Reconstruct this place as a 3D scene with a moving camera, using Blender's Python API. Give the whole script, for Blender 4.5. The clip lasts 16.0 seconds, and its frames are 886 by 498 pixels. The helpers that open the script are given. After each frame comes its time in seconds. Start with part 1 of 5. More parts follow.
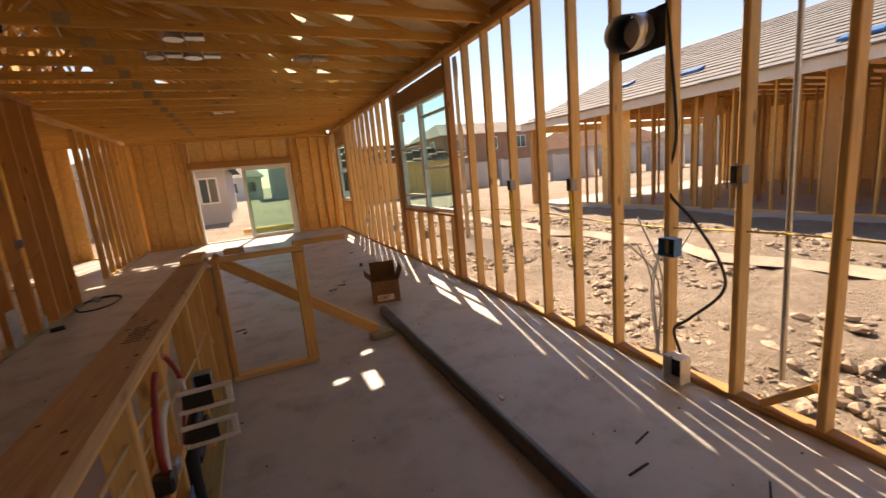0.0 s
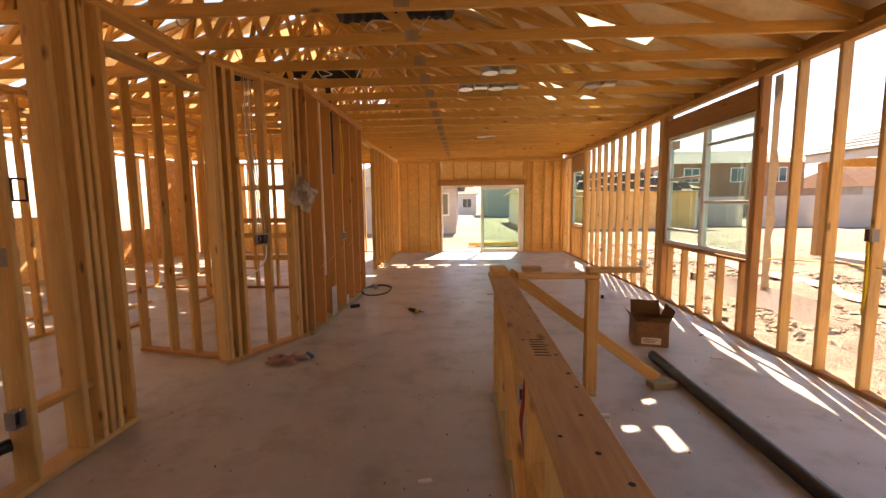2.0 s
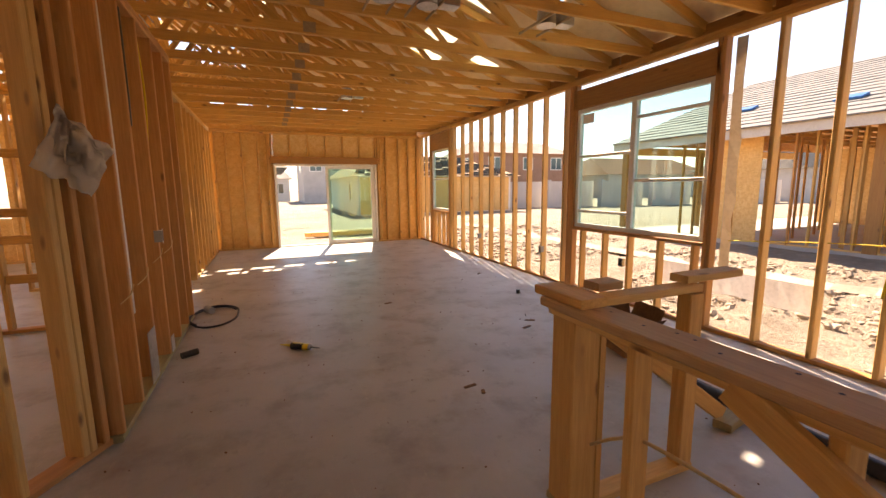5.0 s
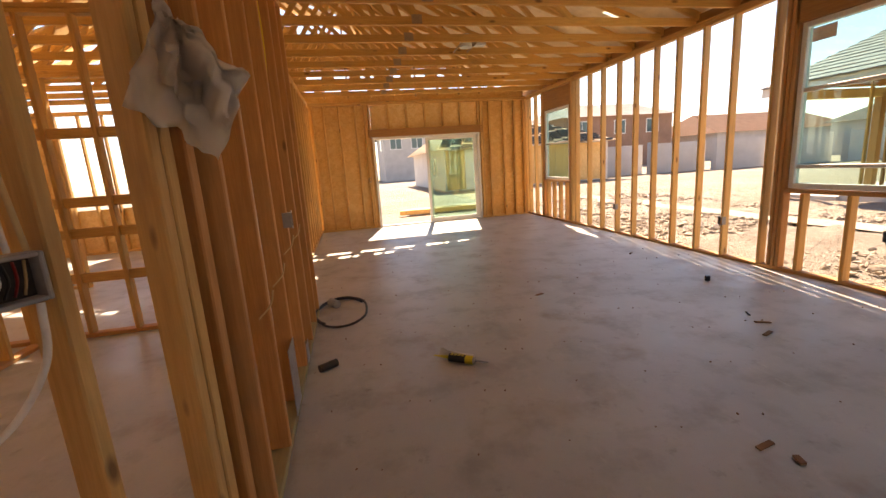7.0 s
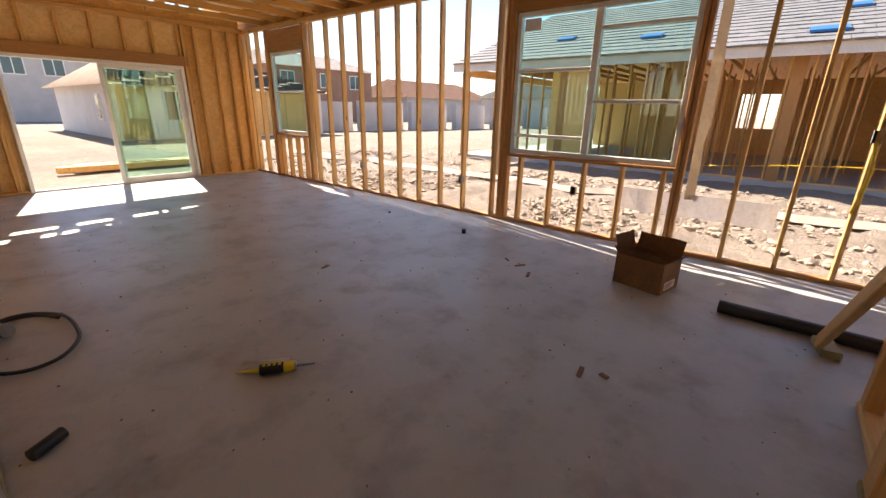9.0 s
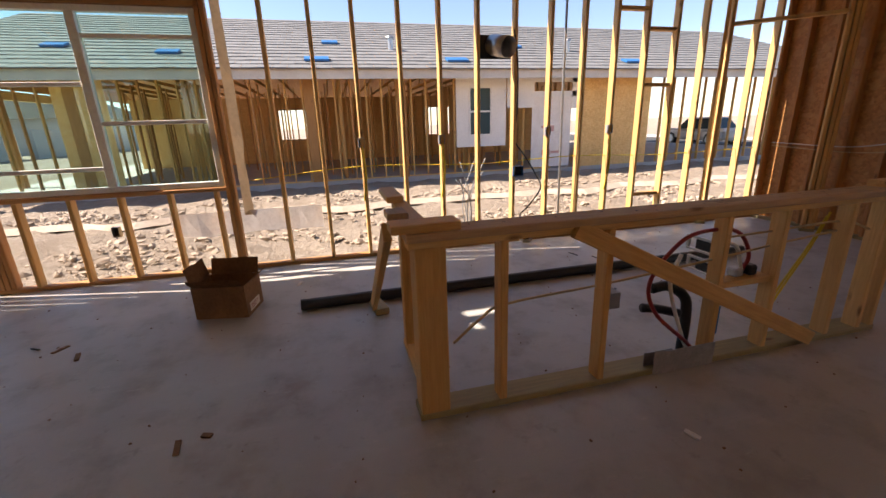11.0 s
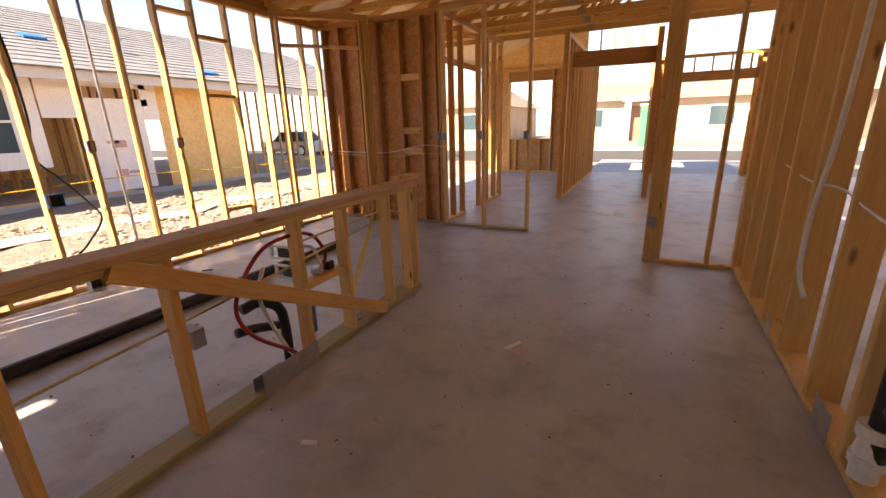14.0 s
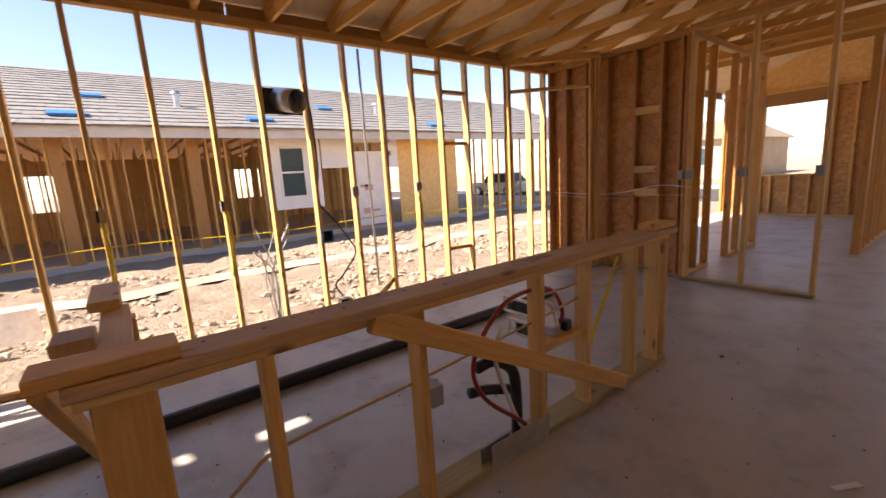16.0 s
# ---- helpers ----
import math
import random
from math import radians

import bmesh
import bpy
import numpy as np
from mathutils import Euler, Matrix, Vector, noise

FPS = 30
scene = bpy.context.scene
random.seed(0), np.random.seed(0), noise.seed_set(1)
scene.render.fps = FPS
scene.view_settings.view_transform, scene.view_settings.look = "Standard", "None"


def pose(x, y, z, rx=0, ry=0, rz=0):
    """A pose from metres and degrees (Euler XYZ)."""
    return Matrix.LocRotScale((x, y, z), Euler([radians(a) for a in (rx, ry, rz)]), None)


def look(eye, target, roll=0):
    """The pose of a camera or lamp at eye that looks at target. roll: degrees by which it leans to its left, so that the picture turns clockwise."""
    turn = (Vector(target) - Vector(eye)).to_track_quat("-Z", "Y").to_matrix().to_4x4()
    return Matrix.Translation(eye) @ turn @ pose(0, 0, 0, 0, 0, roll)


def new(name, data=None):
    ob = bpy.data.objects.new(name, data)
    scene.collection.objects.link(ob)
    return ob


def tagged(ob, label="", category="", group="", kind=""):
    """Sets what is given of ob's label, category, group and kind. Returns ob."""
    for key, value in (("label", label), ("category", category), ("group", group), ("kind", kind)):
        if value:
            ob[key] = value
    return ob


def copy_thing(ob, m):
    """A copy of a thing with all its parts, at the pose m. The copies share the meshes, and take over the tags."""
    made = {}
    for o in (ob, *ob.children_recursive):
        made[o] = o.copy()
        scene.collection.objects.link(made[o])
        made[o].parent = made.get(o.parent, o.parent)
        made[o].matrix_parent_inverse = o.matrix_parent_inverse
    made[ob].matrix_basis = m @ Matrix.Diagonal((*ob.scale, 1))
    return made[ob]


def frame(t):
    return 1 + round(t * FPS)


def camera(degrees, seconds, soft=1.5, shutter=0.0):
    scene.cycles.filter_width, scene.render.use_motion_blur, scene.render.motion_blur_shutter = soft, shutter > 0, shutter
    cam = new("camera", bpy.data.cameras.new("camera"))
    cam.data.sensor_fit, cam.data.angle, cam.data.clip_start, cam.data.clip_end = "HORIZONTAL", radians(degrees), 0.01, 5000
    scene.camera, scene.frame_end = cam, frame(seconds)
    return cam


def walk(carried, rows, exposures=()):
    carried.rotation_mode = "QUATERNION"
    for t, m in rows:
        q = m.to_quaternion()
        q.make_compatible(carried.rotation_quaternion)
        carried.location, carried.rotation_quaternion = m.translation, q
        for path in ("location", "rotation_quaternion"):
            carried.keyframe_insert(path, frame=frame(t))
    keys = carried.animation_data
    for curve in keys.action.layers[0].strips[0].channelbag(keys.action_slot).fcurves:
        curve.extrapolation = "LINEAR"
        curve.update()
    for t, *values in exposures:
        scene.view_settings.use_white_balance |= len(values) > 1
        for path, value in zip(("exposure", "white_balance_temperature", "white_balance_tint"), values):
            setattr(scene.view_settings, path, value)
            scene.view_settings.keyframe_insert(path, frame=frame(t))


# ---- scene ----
cam = camera(93.6, 16.0, shutter=0.1)
PATH = [
    (0, (-0.35, 0.836, 1.426), (0.432, 2.639, 1.054), -5.3),
    (0.5, (-0.466, 0.788, 1.423), (-0.342, 2.753, 1.069), -5.0),
    (1, (-0.574, 0.84, 1.46), (-0.862, 2.801, 1.19), -1.6),
    (1.5, (-0.84, 0.939, 1.45), (-1.129, 2.905, 1.223), 0.4),
    (2, (-1.085, 1.066, 1.487), (-1.185, 3.052, 1.27), -0.6),
    (2.5, (-1.257, 1.369, 1.483), (-1.147, 3.357, 1.291), -0.7),
    (3, (-1.424, 1.634, 1.497), (-1.135, 3.604, 1.316), -1.1),
    (3.2, (-1.469, 1.704, 1.503), (-1.108, 3.662, 1.315), -2.0),
    (5.3, (-2.017, 3.085, 1.402), (-1.249, 4.906, 1.099), -0.4),
    (5.5, (-2.055, 3.203, 1.392), (-1.35, 5.049, 1.084), -1.0),
    (6, (-2.141, 3.524, 1.376), (-1.724, 5.455, 1.065), -2.4),
    (6.5, (-2.311, 3.799, 1.356), (-2.065, 5.753, 1.01), -2.8),
    (7, (-2.389, 4.106, 1.331), (-1.982, 6.024, 0.935), -3.9),
    (7.5, (-2.409, 4.39, 1.366), (-1.813, 6.267, 1.017), -4.4),
    (8, (-2.561, 4.594, 1.341), (-1.431, 6.169, 0.85), -1.2),
    (8.5, (-2.672, 4.73, 1.339), (-1.213, 5.934, 0.69), -0.4),
    (9, (-2.706, 4.787, 1.357), (-1.23, 5.978, 0.722), 1.1),
    (9.5, (-2.648, 4.763, 1.366), (-0.901, 5.535, 0.774), 1.2),
    (10, (-2.608, 4.758, 1.438), (-0.724, 4.996, 0.81), 0.8),
    (10.2, (-2.588, 4.715, 1.428), (-0.688, 4.781, 0.805), -0.1),
    (12.3, (-2.497, 4.501, 1.361), (-0.944, 3.361, 0.826), -1.3),
    (12.5, (-2.505, 4.45, 1.356), (-1.035, 3.209, 0.811), -1.4),
    (13, (-2.514, 4.394, 1.344), (-1.282, 2.924, 0.778), -1.3),
    (13.5, (-2.524, 4.32, 1.344), (-1.508, 2.697, 0.767), -1.3),
    (14, (-2.546, 4.272, 1.358), (-1.705, 2.549, 0.789), -1.6),
    (14.5, (-2.55, 4.246, 1.361), (-1.796, 2.477, 0.813), -2.1),
    (15, (-2.486, 4.222, 1.355), (-1.71, 2.447, 0.855), -3.2),
    (15.5, (-2.344, 4.11, 1.367), (-1.238, 2.488, 0.985), -3.8),
    (16, (-2.12, 4.169, 1.382), (-0.555, 2.973, 1.03), -3.4),
]
walk(cam, [(t, look(eye, target, roll)) for t, eye, target, roll in PATH],
     exposures=[(0.0, 1.36, 9200, 24), (0.5, 1.55, 9200, 25), (1.5, 2.10, 9400, 27), (3.0, 2.20, 9400, 27), (5.5, 2.05, 9200, 25), (7.0, 2.05, 8800, 23), (9.0, 1.78, 7300, 20), (10.0, 1.52, 7300, 20), (12.5, 1.76, 7400, 22), (14.5, 2.26, 8600, 25), (15.5, 2.16, 8000, 23), (16.0, 1.88, 7800, 24)])

# ---- body ----
# light: a clear sky and one sun, high over the garden side
SUN = Vector((0.230, 0.93, 1.0)).normalized()
world = bpy.data.worlds.new("sky")
scene.world = world
world.use_nodes = True
wn = world.node_tree.nodes
sky = wn.new("ShaderNodeTexSky")
sky.sky_type = "NISHITA"
sky.sun_disc = False
sky.sun_elevation = math.asin(SUN.z)
sky.sun_rotation = math.atan2(SUN.x, SUN.y)
sky.dust_density = 0.0
sky.air_density = 1.0
sky.ozone_density = 4.0
wn["Background"].inputs["Strength"].default_value = 0.085
world.node_tree.links.new(sky.outputs[0], wn["Background"].inputs["Color"])
lamp = bpy.data.lights.new("sun", "SUN")
lamp.energy, lamp.angle, lamp.color = 4.8, radians(0.55), (1.0, 0.93, 0.82)
sun = new("sun", lamp)
sun.matrix_world = look(SUN * 60, (0, 0, 0))


# materials
def blank(name):
    m = bpy.data.materials.new(name)
    m.use_nodes = True
    nt = m.node_tree
    return m, nt, nt.nodes["Principled BSDF"]


def mixc(nt, fac, a, b, mode="MIX"):
    n = nt.nodes.new("ShaderNodeMix")
    n.data_type, n.blend_type = "RGBA", mode
    for socket, v in ((n.inputs[0], fac), (n.inputs[6], a), (n.inputs[7], b)):
        if isinstance(v, bpy.types.NodeSocket):
            nt.links.new(v, socket)
        elif isinstance(v, (int, float)):
            socket.default_value = v
        else:
            socket.default_value = (*v, 1)
    return n.outputs[2]


def noise_tex(nt, vec, scale, detail=4, rough=0.6):
    n = nt.nodes.new("ShaderNodeTexNoise")
    n.inputs["Scale"].default_value, n.inputs["Detail"].default_value = scale, detail
    n.inputs["Roughness"].default_value = rough
    nt.links.new(vec, n.inputs["Vector"])
    return n.outputs["Fac"]


def ramp(nt, fac, lo, hi, a=0.0, b=1.0):
    n = nt.nodes.new("ShaderNodeMapRange")
    n.inputs[1].default_value, n.inputs[2].default_value = lo, hi
    n.inputs[3].default_value, n.inputs[4].default_value = a, b
    nt.links.new(fac, n.inputs[0])
    return n.outputs[0]


def coords(nt, scale=(1, 1, 1), shift=True, kind="Object"):
    tc = nt.nodes.new("ShaderNodeTexCoord")
    mp = nt.nodes.new("ShaderNodeMapping")
    mp.inputs["Scale"].default_value = scale
    nt.links.new(tc.outputs[kind], mp.inputs["Vector"])
    if shift:
        oi = nt.nodes.new("ShaderNodeObjectInfo")
        k = nt.nodes.new("ShaderNodeMath")
        k.operation = "MULTIPLY"
        k.inputs[1].default_value = 37.0
        nt.links.new(oi.outputs["Random"], k.inputs[0])
        nt.links.new(k.outputs[0], mp.inputs["Location"])
    return mp.outputs["Vector"]


def bump(nt, bsdf, height, strength, distance):
    b = nt.nodes.new("ShaderNodeBump")
    b.inputs["Strength"].default_value, b.inputs["Distance"].default_value = strength, distance
    nt.links.new(height, b.inputs["Height"])
    nt.links.new(b.outputs[0], bsdf.inputs["Normal"])


def wood(name, light, dark, knot=(0.16, 0.07, 0.025), rough=0.62, stain=(0.30, 0.17, 0.07)):
    """Sawn softwood: grain along local z, knots, a shade of its own for each board."""
    m, nt, bs = blank(name)
    v = coords(nt, (26, 26, 1.6))
    grain = noise_tex(nt, v, 2.2, 5, 0.65)
    fine = noise_tex(nt, coords(nt, (90, 90, 3)), 3.0, 3, 0.6)
    c = mixc(nt, ramp(nt, grain, 0.32, 0.68), light, dark)
    c = mixc(nt, ramp(nt, fine, 0.35, 0.75, 0, 0.35), c, [k * 0.62 for k in dark])
    oi = nt.nodes.new("ShaderNodeObjectInfo")
    c = mixc(nt, ramp(nt, oi.outputs["Random"], 0, 1, 0, 0.42), c, [k * 0.66 for k in dark])
    vo = nt.nodes.new("ShaderNodeTexVoronoi")
    vo.inputs["Scale"].default_value = 1.0
    nt.links.new(coords(nt, (7, 7, 2.6)), vo.inputs["Vector"])
    c = mixc(nt, ramp(nt, vo.outputs["Distance"], 0.055, 0.14, 0.85, 0), c, knot)
    blot = noise_tex(nt, coords(nt, (4, 4, 1.3)), 1.6, 3)
    c = mixc(nt, ramp(nt, blot, 0.56, 0.78, 0, 0.45), c, stain)
    nt.links.new(c, bs.inputs["Base Color"])
    bs.inputs["Roughness"].default_value = rough
    bump(nt, bs, fine, 0.25, 0.003)
    return m


def osb(name, a, b, c3, scale=1.0):
    """Strand board: flakes of several tones lying every way."""
    m, nt, bs = blank(name)
    v = coords(nt, (1, 1, 1))
    flakes = []
    for sc in ((38, 16, 38), (14, 34, 14)):
        vo = nt.nodes.new("ShaderNodeTexVoronoi")
        vo.inputs["Scale"].default_value = scale
        nt.links.new(coords(nt, sc), vo.inputs["Vector"])
        flakes.append(vo.outputs["Color"])
    sep = nt.nodes.new("ShaderNodeSeparateColor")
    nt.links.new(flakes[0], sep.inputs[0])
    sep2 = nt.nodes.new("ShaderNodeSeparateColor")
    nt.links.new(flakes[1], sep2.inputs[0])
    c = mixc(nt, ramp(nt, sep.outputs[0], 0.1, 0.9), a, b)
    c = mixc(nt, ramp(nt, sep2.outputs[1], 0.55, 1.0, 0, 0.7), c, c3)
    c = mixc(nt, ramp(nt, noise_tex(nt, v, 1.7), 0.45, 0.75, 0, 0.35), c, [k * 0.7 for k in b])
    nt.links.new(c, bs.inputs["Base Color"])
    bs.inputs["Roughness"].default_value = 0.6
    bump(nt, bs, sep.outputs[0], 0.25, 0.003)
    return m


def rough_mat(name, a, b, rough=0.6, scale=6.0, fine=60.0, metal=0.0, relief=0.2, depth=0.004, spec=0.5):
    """A surface of two tones, cloudy and grainy."""
    m, nt, bs = blank(name)
    v = coords(nt)
    big = noise_tex(nt, v, scale, 5)
    small = noise_tex(nt, v, fine, 4)
    c = mixc(nt, ramp(nt, big, 0.35, 0.68), a, b)
    c = mixc(nt, ramp(nt, small, 0.45, 0.8, 0, 0.4), c, [k * 0.6 for k in b])
    nt.links.new(c, bs.inputs["Base Color"])
    nt.links.new(ramp(nt, small, 0.3, 0.7, max(rough - 0.1, 0.02), min(rough + 0.1, 1)), bs.inputs["Roughness"])
    bs.inputs["Metallic"].default_value = metal
    bs.inputs["Specular IOR Level"].default_value = spec
    if relief:
        bump(nt, bs, small, relief, depth)
    return m


def concrete():
    m, nt, bs = blank("trowelled concrete")
    v = coords(nt, shift=False)
    cloud = noise_tex(nt, v, 0.8, 6, 0.6)
    patch = noise_tex(nt, v, 2.7, 6, 0.65)
    grit = noise_tex(nt, v, 120, 3)
    swirl = noise_tex(nt, coords(nt, (5, 1.2, 1), shift=False), 1.3, 5, 0.7)
    c = mixc(nt, ramp(nt, cloud, 0.35, 0.65), (0.455, 0.455, 0.44), (0.375, 0.37, 0.355))
    c = mixc(nt, ramp(nt, patch, 0.50, 0.68, 0, 0.75), c, (0.29, 0.28, 0.26))
    c = mixc(nt, ramp(nt, swirl, 0.58, 0.75, 0, 0.4), c, (0.52, 0.515, 0.50))
    c = mixc(nt, ramp(nt, noise_tex(nt, v, 1.9, 4), 0.58, 0.72, 0, 0.6), c, (0.29, 0.22, 0.16))
    scuff = noise_tex(nt, coords(nt, (9, 2.5, 1), shift=False), 2.1, 6, 0.75)
    c = mixc(nt, ramp(nt, scuff, 0.60, 0.72, 0, 0.7), c, (0.53, 0.515, 0.49))
    c = mixc(nt, ramp(nt, noise_tex(nt, v, 7.0, 5, 0.7), 0.60, 0.72, 0, 0.5), c, (0.19, 0.165, 0.14))
    c = mixc(nt, ramp(nt, grit, 0.62, 0.75, 0, 0.35), c, (0.12, 0.105, 0.09))
    nt.links.new(c, bs.inputs["Base Color"])
    nt.links.new(ramp(nt, patch, 0.3, 0.7, 0.33, 0.55), bs.inputs["Roughness"])
    bump(nt, bs, grit, 0.06, 0.002)
    return m


def dirt():
    m, nt, bs = blank("dry desert soil")
    v = coords(nt, shift=False)
    c = mixc(nt, ramp(nt, noise_tex(nt, v, 0.35, 6), 0.35, 0.65), (0.37, 0.31, 0.245), (0.29, 0.235, 0.18))
    c = mixc(nt, ramp(nt, noise_tex(nt, v, 5, 6, 0.7), 0.5, 0.72, 0, 0.6), c, (0.54, 0.46, 0.37))
    g = noise_tex(nt, v, 22, 6, 0.7)
    c = mixc(nt, ramp(nt, g, 0.5, 0.75, 0, 0.6), c, (0.24, 0.18, 0.125))
    nt.links.new(c, bs.inputs["Base Color"])
    bs.inputs["Roughness"].default_value = 0.95
    bump(nt, bs, g, 1.0, 0.09)
    return m


def glass(name, tint):
    m, nt, bs = blank(name)
    nt.nodes.remove(bs)
    tr = nt.nodes.new("ShaderNodeBsdfTransparent")
    tr.inputs[0].default_value = (*tint, 1)
    gl = nt.nodes.new("ShaderNodeBsdfGlossy")
    gl.inputs["Roughness"].default_value = 0.0
    mx = nt.nodes.new("ShaderNodeMixShader")
    mx.inputs[0].default_value = 0.05
    nt.links.new(tr.outputs[0], mx.inputs[1])
    nt.links.new(gl.outputs[0], mx.inputs[2])
    nt.links.new(mx.outputs[0], nt.nodes["Material Output"].inputs[0])
    return m


def plain(name, col, rough=0.5, metal=0.0):
    return rough_mat(name, col, [k * 0.88 for k in col], rough, 3.0, 40.0, metal, 0.05, 0.001)


STUD = wood("fir stud", (0.80, 0.49, 0.18), (0.63, 0.345, 0.105))
PALE = wood("pale and sunlit spruce", (0.83, 0.55, 0.23), (0.67, 0.40, 0.14))
REDW = wood("reddish fir", (0.64, 0.34, 0.13), (0.50, 0.235, 0.08))
TRUSSW = wood("truss lumber", (0.84, 0.52, 0.18), (0.70, 0.39, 0.11))
CAPW = wood("scuffed cap lumber", (0.60, 0.40, 0.21), (0.46, 0.29, 0.145))
TREATED = wood("treated plate", (0.42, 0.36, 0.17), (0.30, 0.25, 0.12))
LVL = wood("laminated header", (0.50, 0.26, 0.085), (0.36, 0.17, 0.055))
OSB = osb("strand board", (0.80, 0.51, 0.20), (0.70, 0.41, 0.14), (0.84, 0.58, 0.26))
OSBR = osb("weathered strand board", (0.55, 0.27, 0.085), (0.40, 0.18, 0.055), (0.62, 0.36, 0.14))
DECK = rough_mat("pale roof board", (0.84, 0.68, 0.44), (0.74, 0.56, 0.33), 0.45, 1.3, 9.0, 0.0, 0.35, 0.01)
# Lighter board: daylight put into the panel over the door; pale board elsewhere.
OSB_PALE_LIT = osb("pale and lit strand board", (0.86, 0.62, 0.30), (0.76, 0.50, 0.21), (0.88, 0.66, 0.36))
SLAB = concrete()
DIRT = dirt()
CLOD = rough_mat("soil clods", (0.42, 0.35, 0.275), (0.33, 0.265, 0.20), 0.95, 3.0, 25.0, relief=0.8, depth=0.02)
TRENCH = rough_mat("pale lime dust", (0.50, 0.425, 0.34), (0.40, 0.325, 0.25), 0.95, 2.0, 20.0, relief=0.5, depth=0.01)
BUFF = rough_mat("buff flashing paper", (0.58, 0.49, 0.38), (0.50, 0.41, 0.31), 0.75, 1.5, 25.0)
VINYL = plain("white vinyl", (0.80, 0.80, 0.77), 0.35)
PANE = glass("clear pane", (0.86, 0.95, 0.93))
GREENPANE = glass("green tinted pane", (0.76, 0.91, 0.84))
SCREEN = glass("window glass with screen", (0.74, 0.90, 0.87))
PAPER = rough_mat("white paper", (0.84, 0.81, 0.78), (0.76, 0.72, 0.68), 0.8, 4.0, 30.0)
WRAP = rough_mat("white house wrap", (0.82, 0.81, 0.79), (0.74, 0.73, 0.72), 0.6, 1.5, 25.0)
ABS = plain("black plastic pipe", (0.015, 0.015, 0.016), 0.38)
GALV = rough_mat("galvanised steel", (0.55, 0.56, 0.57), (0.42, 0.43, 0.44), 0.38, 14.0, 60.0, 0.9, 0.05)
DULL = rough_mat("weathered zinc", (0.46, 0.36, 0.24), (0.36, 0.28, 0.18), 0.6, 14.0, 60.0, 0.2, 0.05)
BLUEP = plain("blue plastic", (0.02, 0.16, 0.42), 0.4)
REDPEX = plain("red plastic tube", (0.32, 0.02, 0.02), 0.4)
WHITEP = plain("white plastic", (0.75, 0.75, 0.73), 0.4)
YELLOWW = plain("yellow cable sheath", (0.72, 0.55, 0.03), 0.5)
TANW = plain("tan cable sheath", (0.60, 0.44, 0.22), 0.55)
BLACKW = plain("black cable sheath", (0.02, 0.02, 0.022), 0.5)
GREYP = plain("grey plastic box", (0.30, 0.31, 0.32), 0.5)
CARD = rough_mat("brown cardboard", (0.25, 0.135, 0.062), (0.17, 0.09, 0.043), 0.85, 5.0, 40.0)
LABELW = plain("printed white label", (0.72, 0.66, 0.58), 0.7)
INK = plain("dark ink", (0.02, 0.02, 0.02), 0.6)
TILE = rough_mat("grey concrete roof tile", (0.185, 0.195, 0.20), (0.135, 0.143, 0.148), 0.85, 2.5, 30.0)
DARKTILE = rough_mat("dark roof tile", (0.09, 0.10, 0.10), (0.05, 0.055, 0.06), 0.7, 2.5, 30.0)
FASCIA = rough_mat("painted fascia", (0.60, 0.58, 0.55), (0.52, 0.50, 0.47), 0.7, 2.0, 30.0)
STUCCO = rough_mat("grey stucco", (0.50, 0.48, 0.46), (0.42, 0.40, 0.385), 0.9, 1.2, 60.0)
WHITEST = rough_mat("white stucco", (0.72, 0.70, 0.67), (0.64, 0.62, 0.59), 0.9, 1.2, 60.0)
BROWNST = rough_mat("brown stucco", (0.34, 0.19, 0.13), (0.27, 0.15, 0.10), 0.9, 1.2, 60.0)
TANST = rough_mat("tan stucco", (0.55, 0.43, 0.31), (0.46, 0.35, 0.25), 0.9, 1.2, 60.0)
BLOCK = rough_mat("grey block wall", (0.52, 0.50, 0.48), (0.45, 0.43, 0.41), 0.9, 0.8, 40.0)
DARKGLASS = plain("dark window glass", (0.05, 0.09, 0.10), 0.08)
PALETILE = rough_mat("pale tan roof tile", (0.50, 0.44, 0.36), (0.40, 0.34, 0.27), 0.85, 2.5, 30.0)
ASPHALT = rough_mat("asphalt", (0.06, 0.058, 0.055), (0.045, 0.043, 0.042), 0.9, 0.8, 60.0)
WALKC = rough_mat("pale concrete paving", (0.48, 0.46, 0.43), (0.40, 0.38, 0.36), 0.85, 0.8, 40.0)
YELP = plain("yellow print", (0.75, 0.62, 0.05), 0.4)
REDP = plain("pinkish printed paper", (0.66, 0.38, 0.34), 0.6)
GREENP = plain("green plastic", (0.05, 0.42, 0.16), 0.5)
LEAFM = rough_mat("dry green leaf", (0.07, 0.10, 0.035), (0.05, 0.075, 0.025), 0.7, 3.0, 20.0)




def translucent(name, col):
    m, nt, bs = blank(name)
    tr = nt.nodes.new("ShaderNodeBsdfTranslucent")
    tr.inputs[0].default_value = (*col, 1)
    mx = nt.nodes.new("ShaderNodeMixShader")
    mx.inputs[0].default_value = 0.8
    bs.inputs["Base Color"].default_value = (*col, 1)
    nt.links.new(bs.outputs[0], mx.inputs[1])
    nt.links.new(tr.outputs[0], mx.inputs[2])
    nt.links.new(mx.outputs[0], nt.nodes["Material Output"].inputs[0])
    return m


FELT = translucent("pale translucent sheet", (0.72, 0.78, 0.66))


# mesh helpers
def mesh_of(bm, name, material, smooth=False):
    me = bpy.data.meshes.new(name)
    bmesh.ops.recalc_face_normals(bm, faces=bm.faces)
    bm.to_mesh(me)
    bm.free()
    for m in material if isinstance(material, (list, tuple)) else [material]:
        me.materials.append(m)
    if smooth:
        me.shade_smooth()
    return me


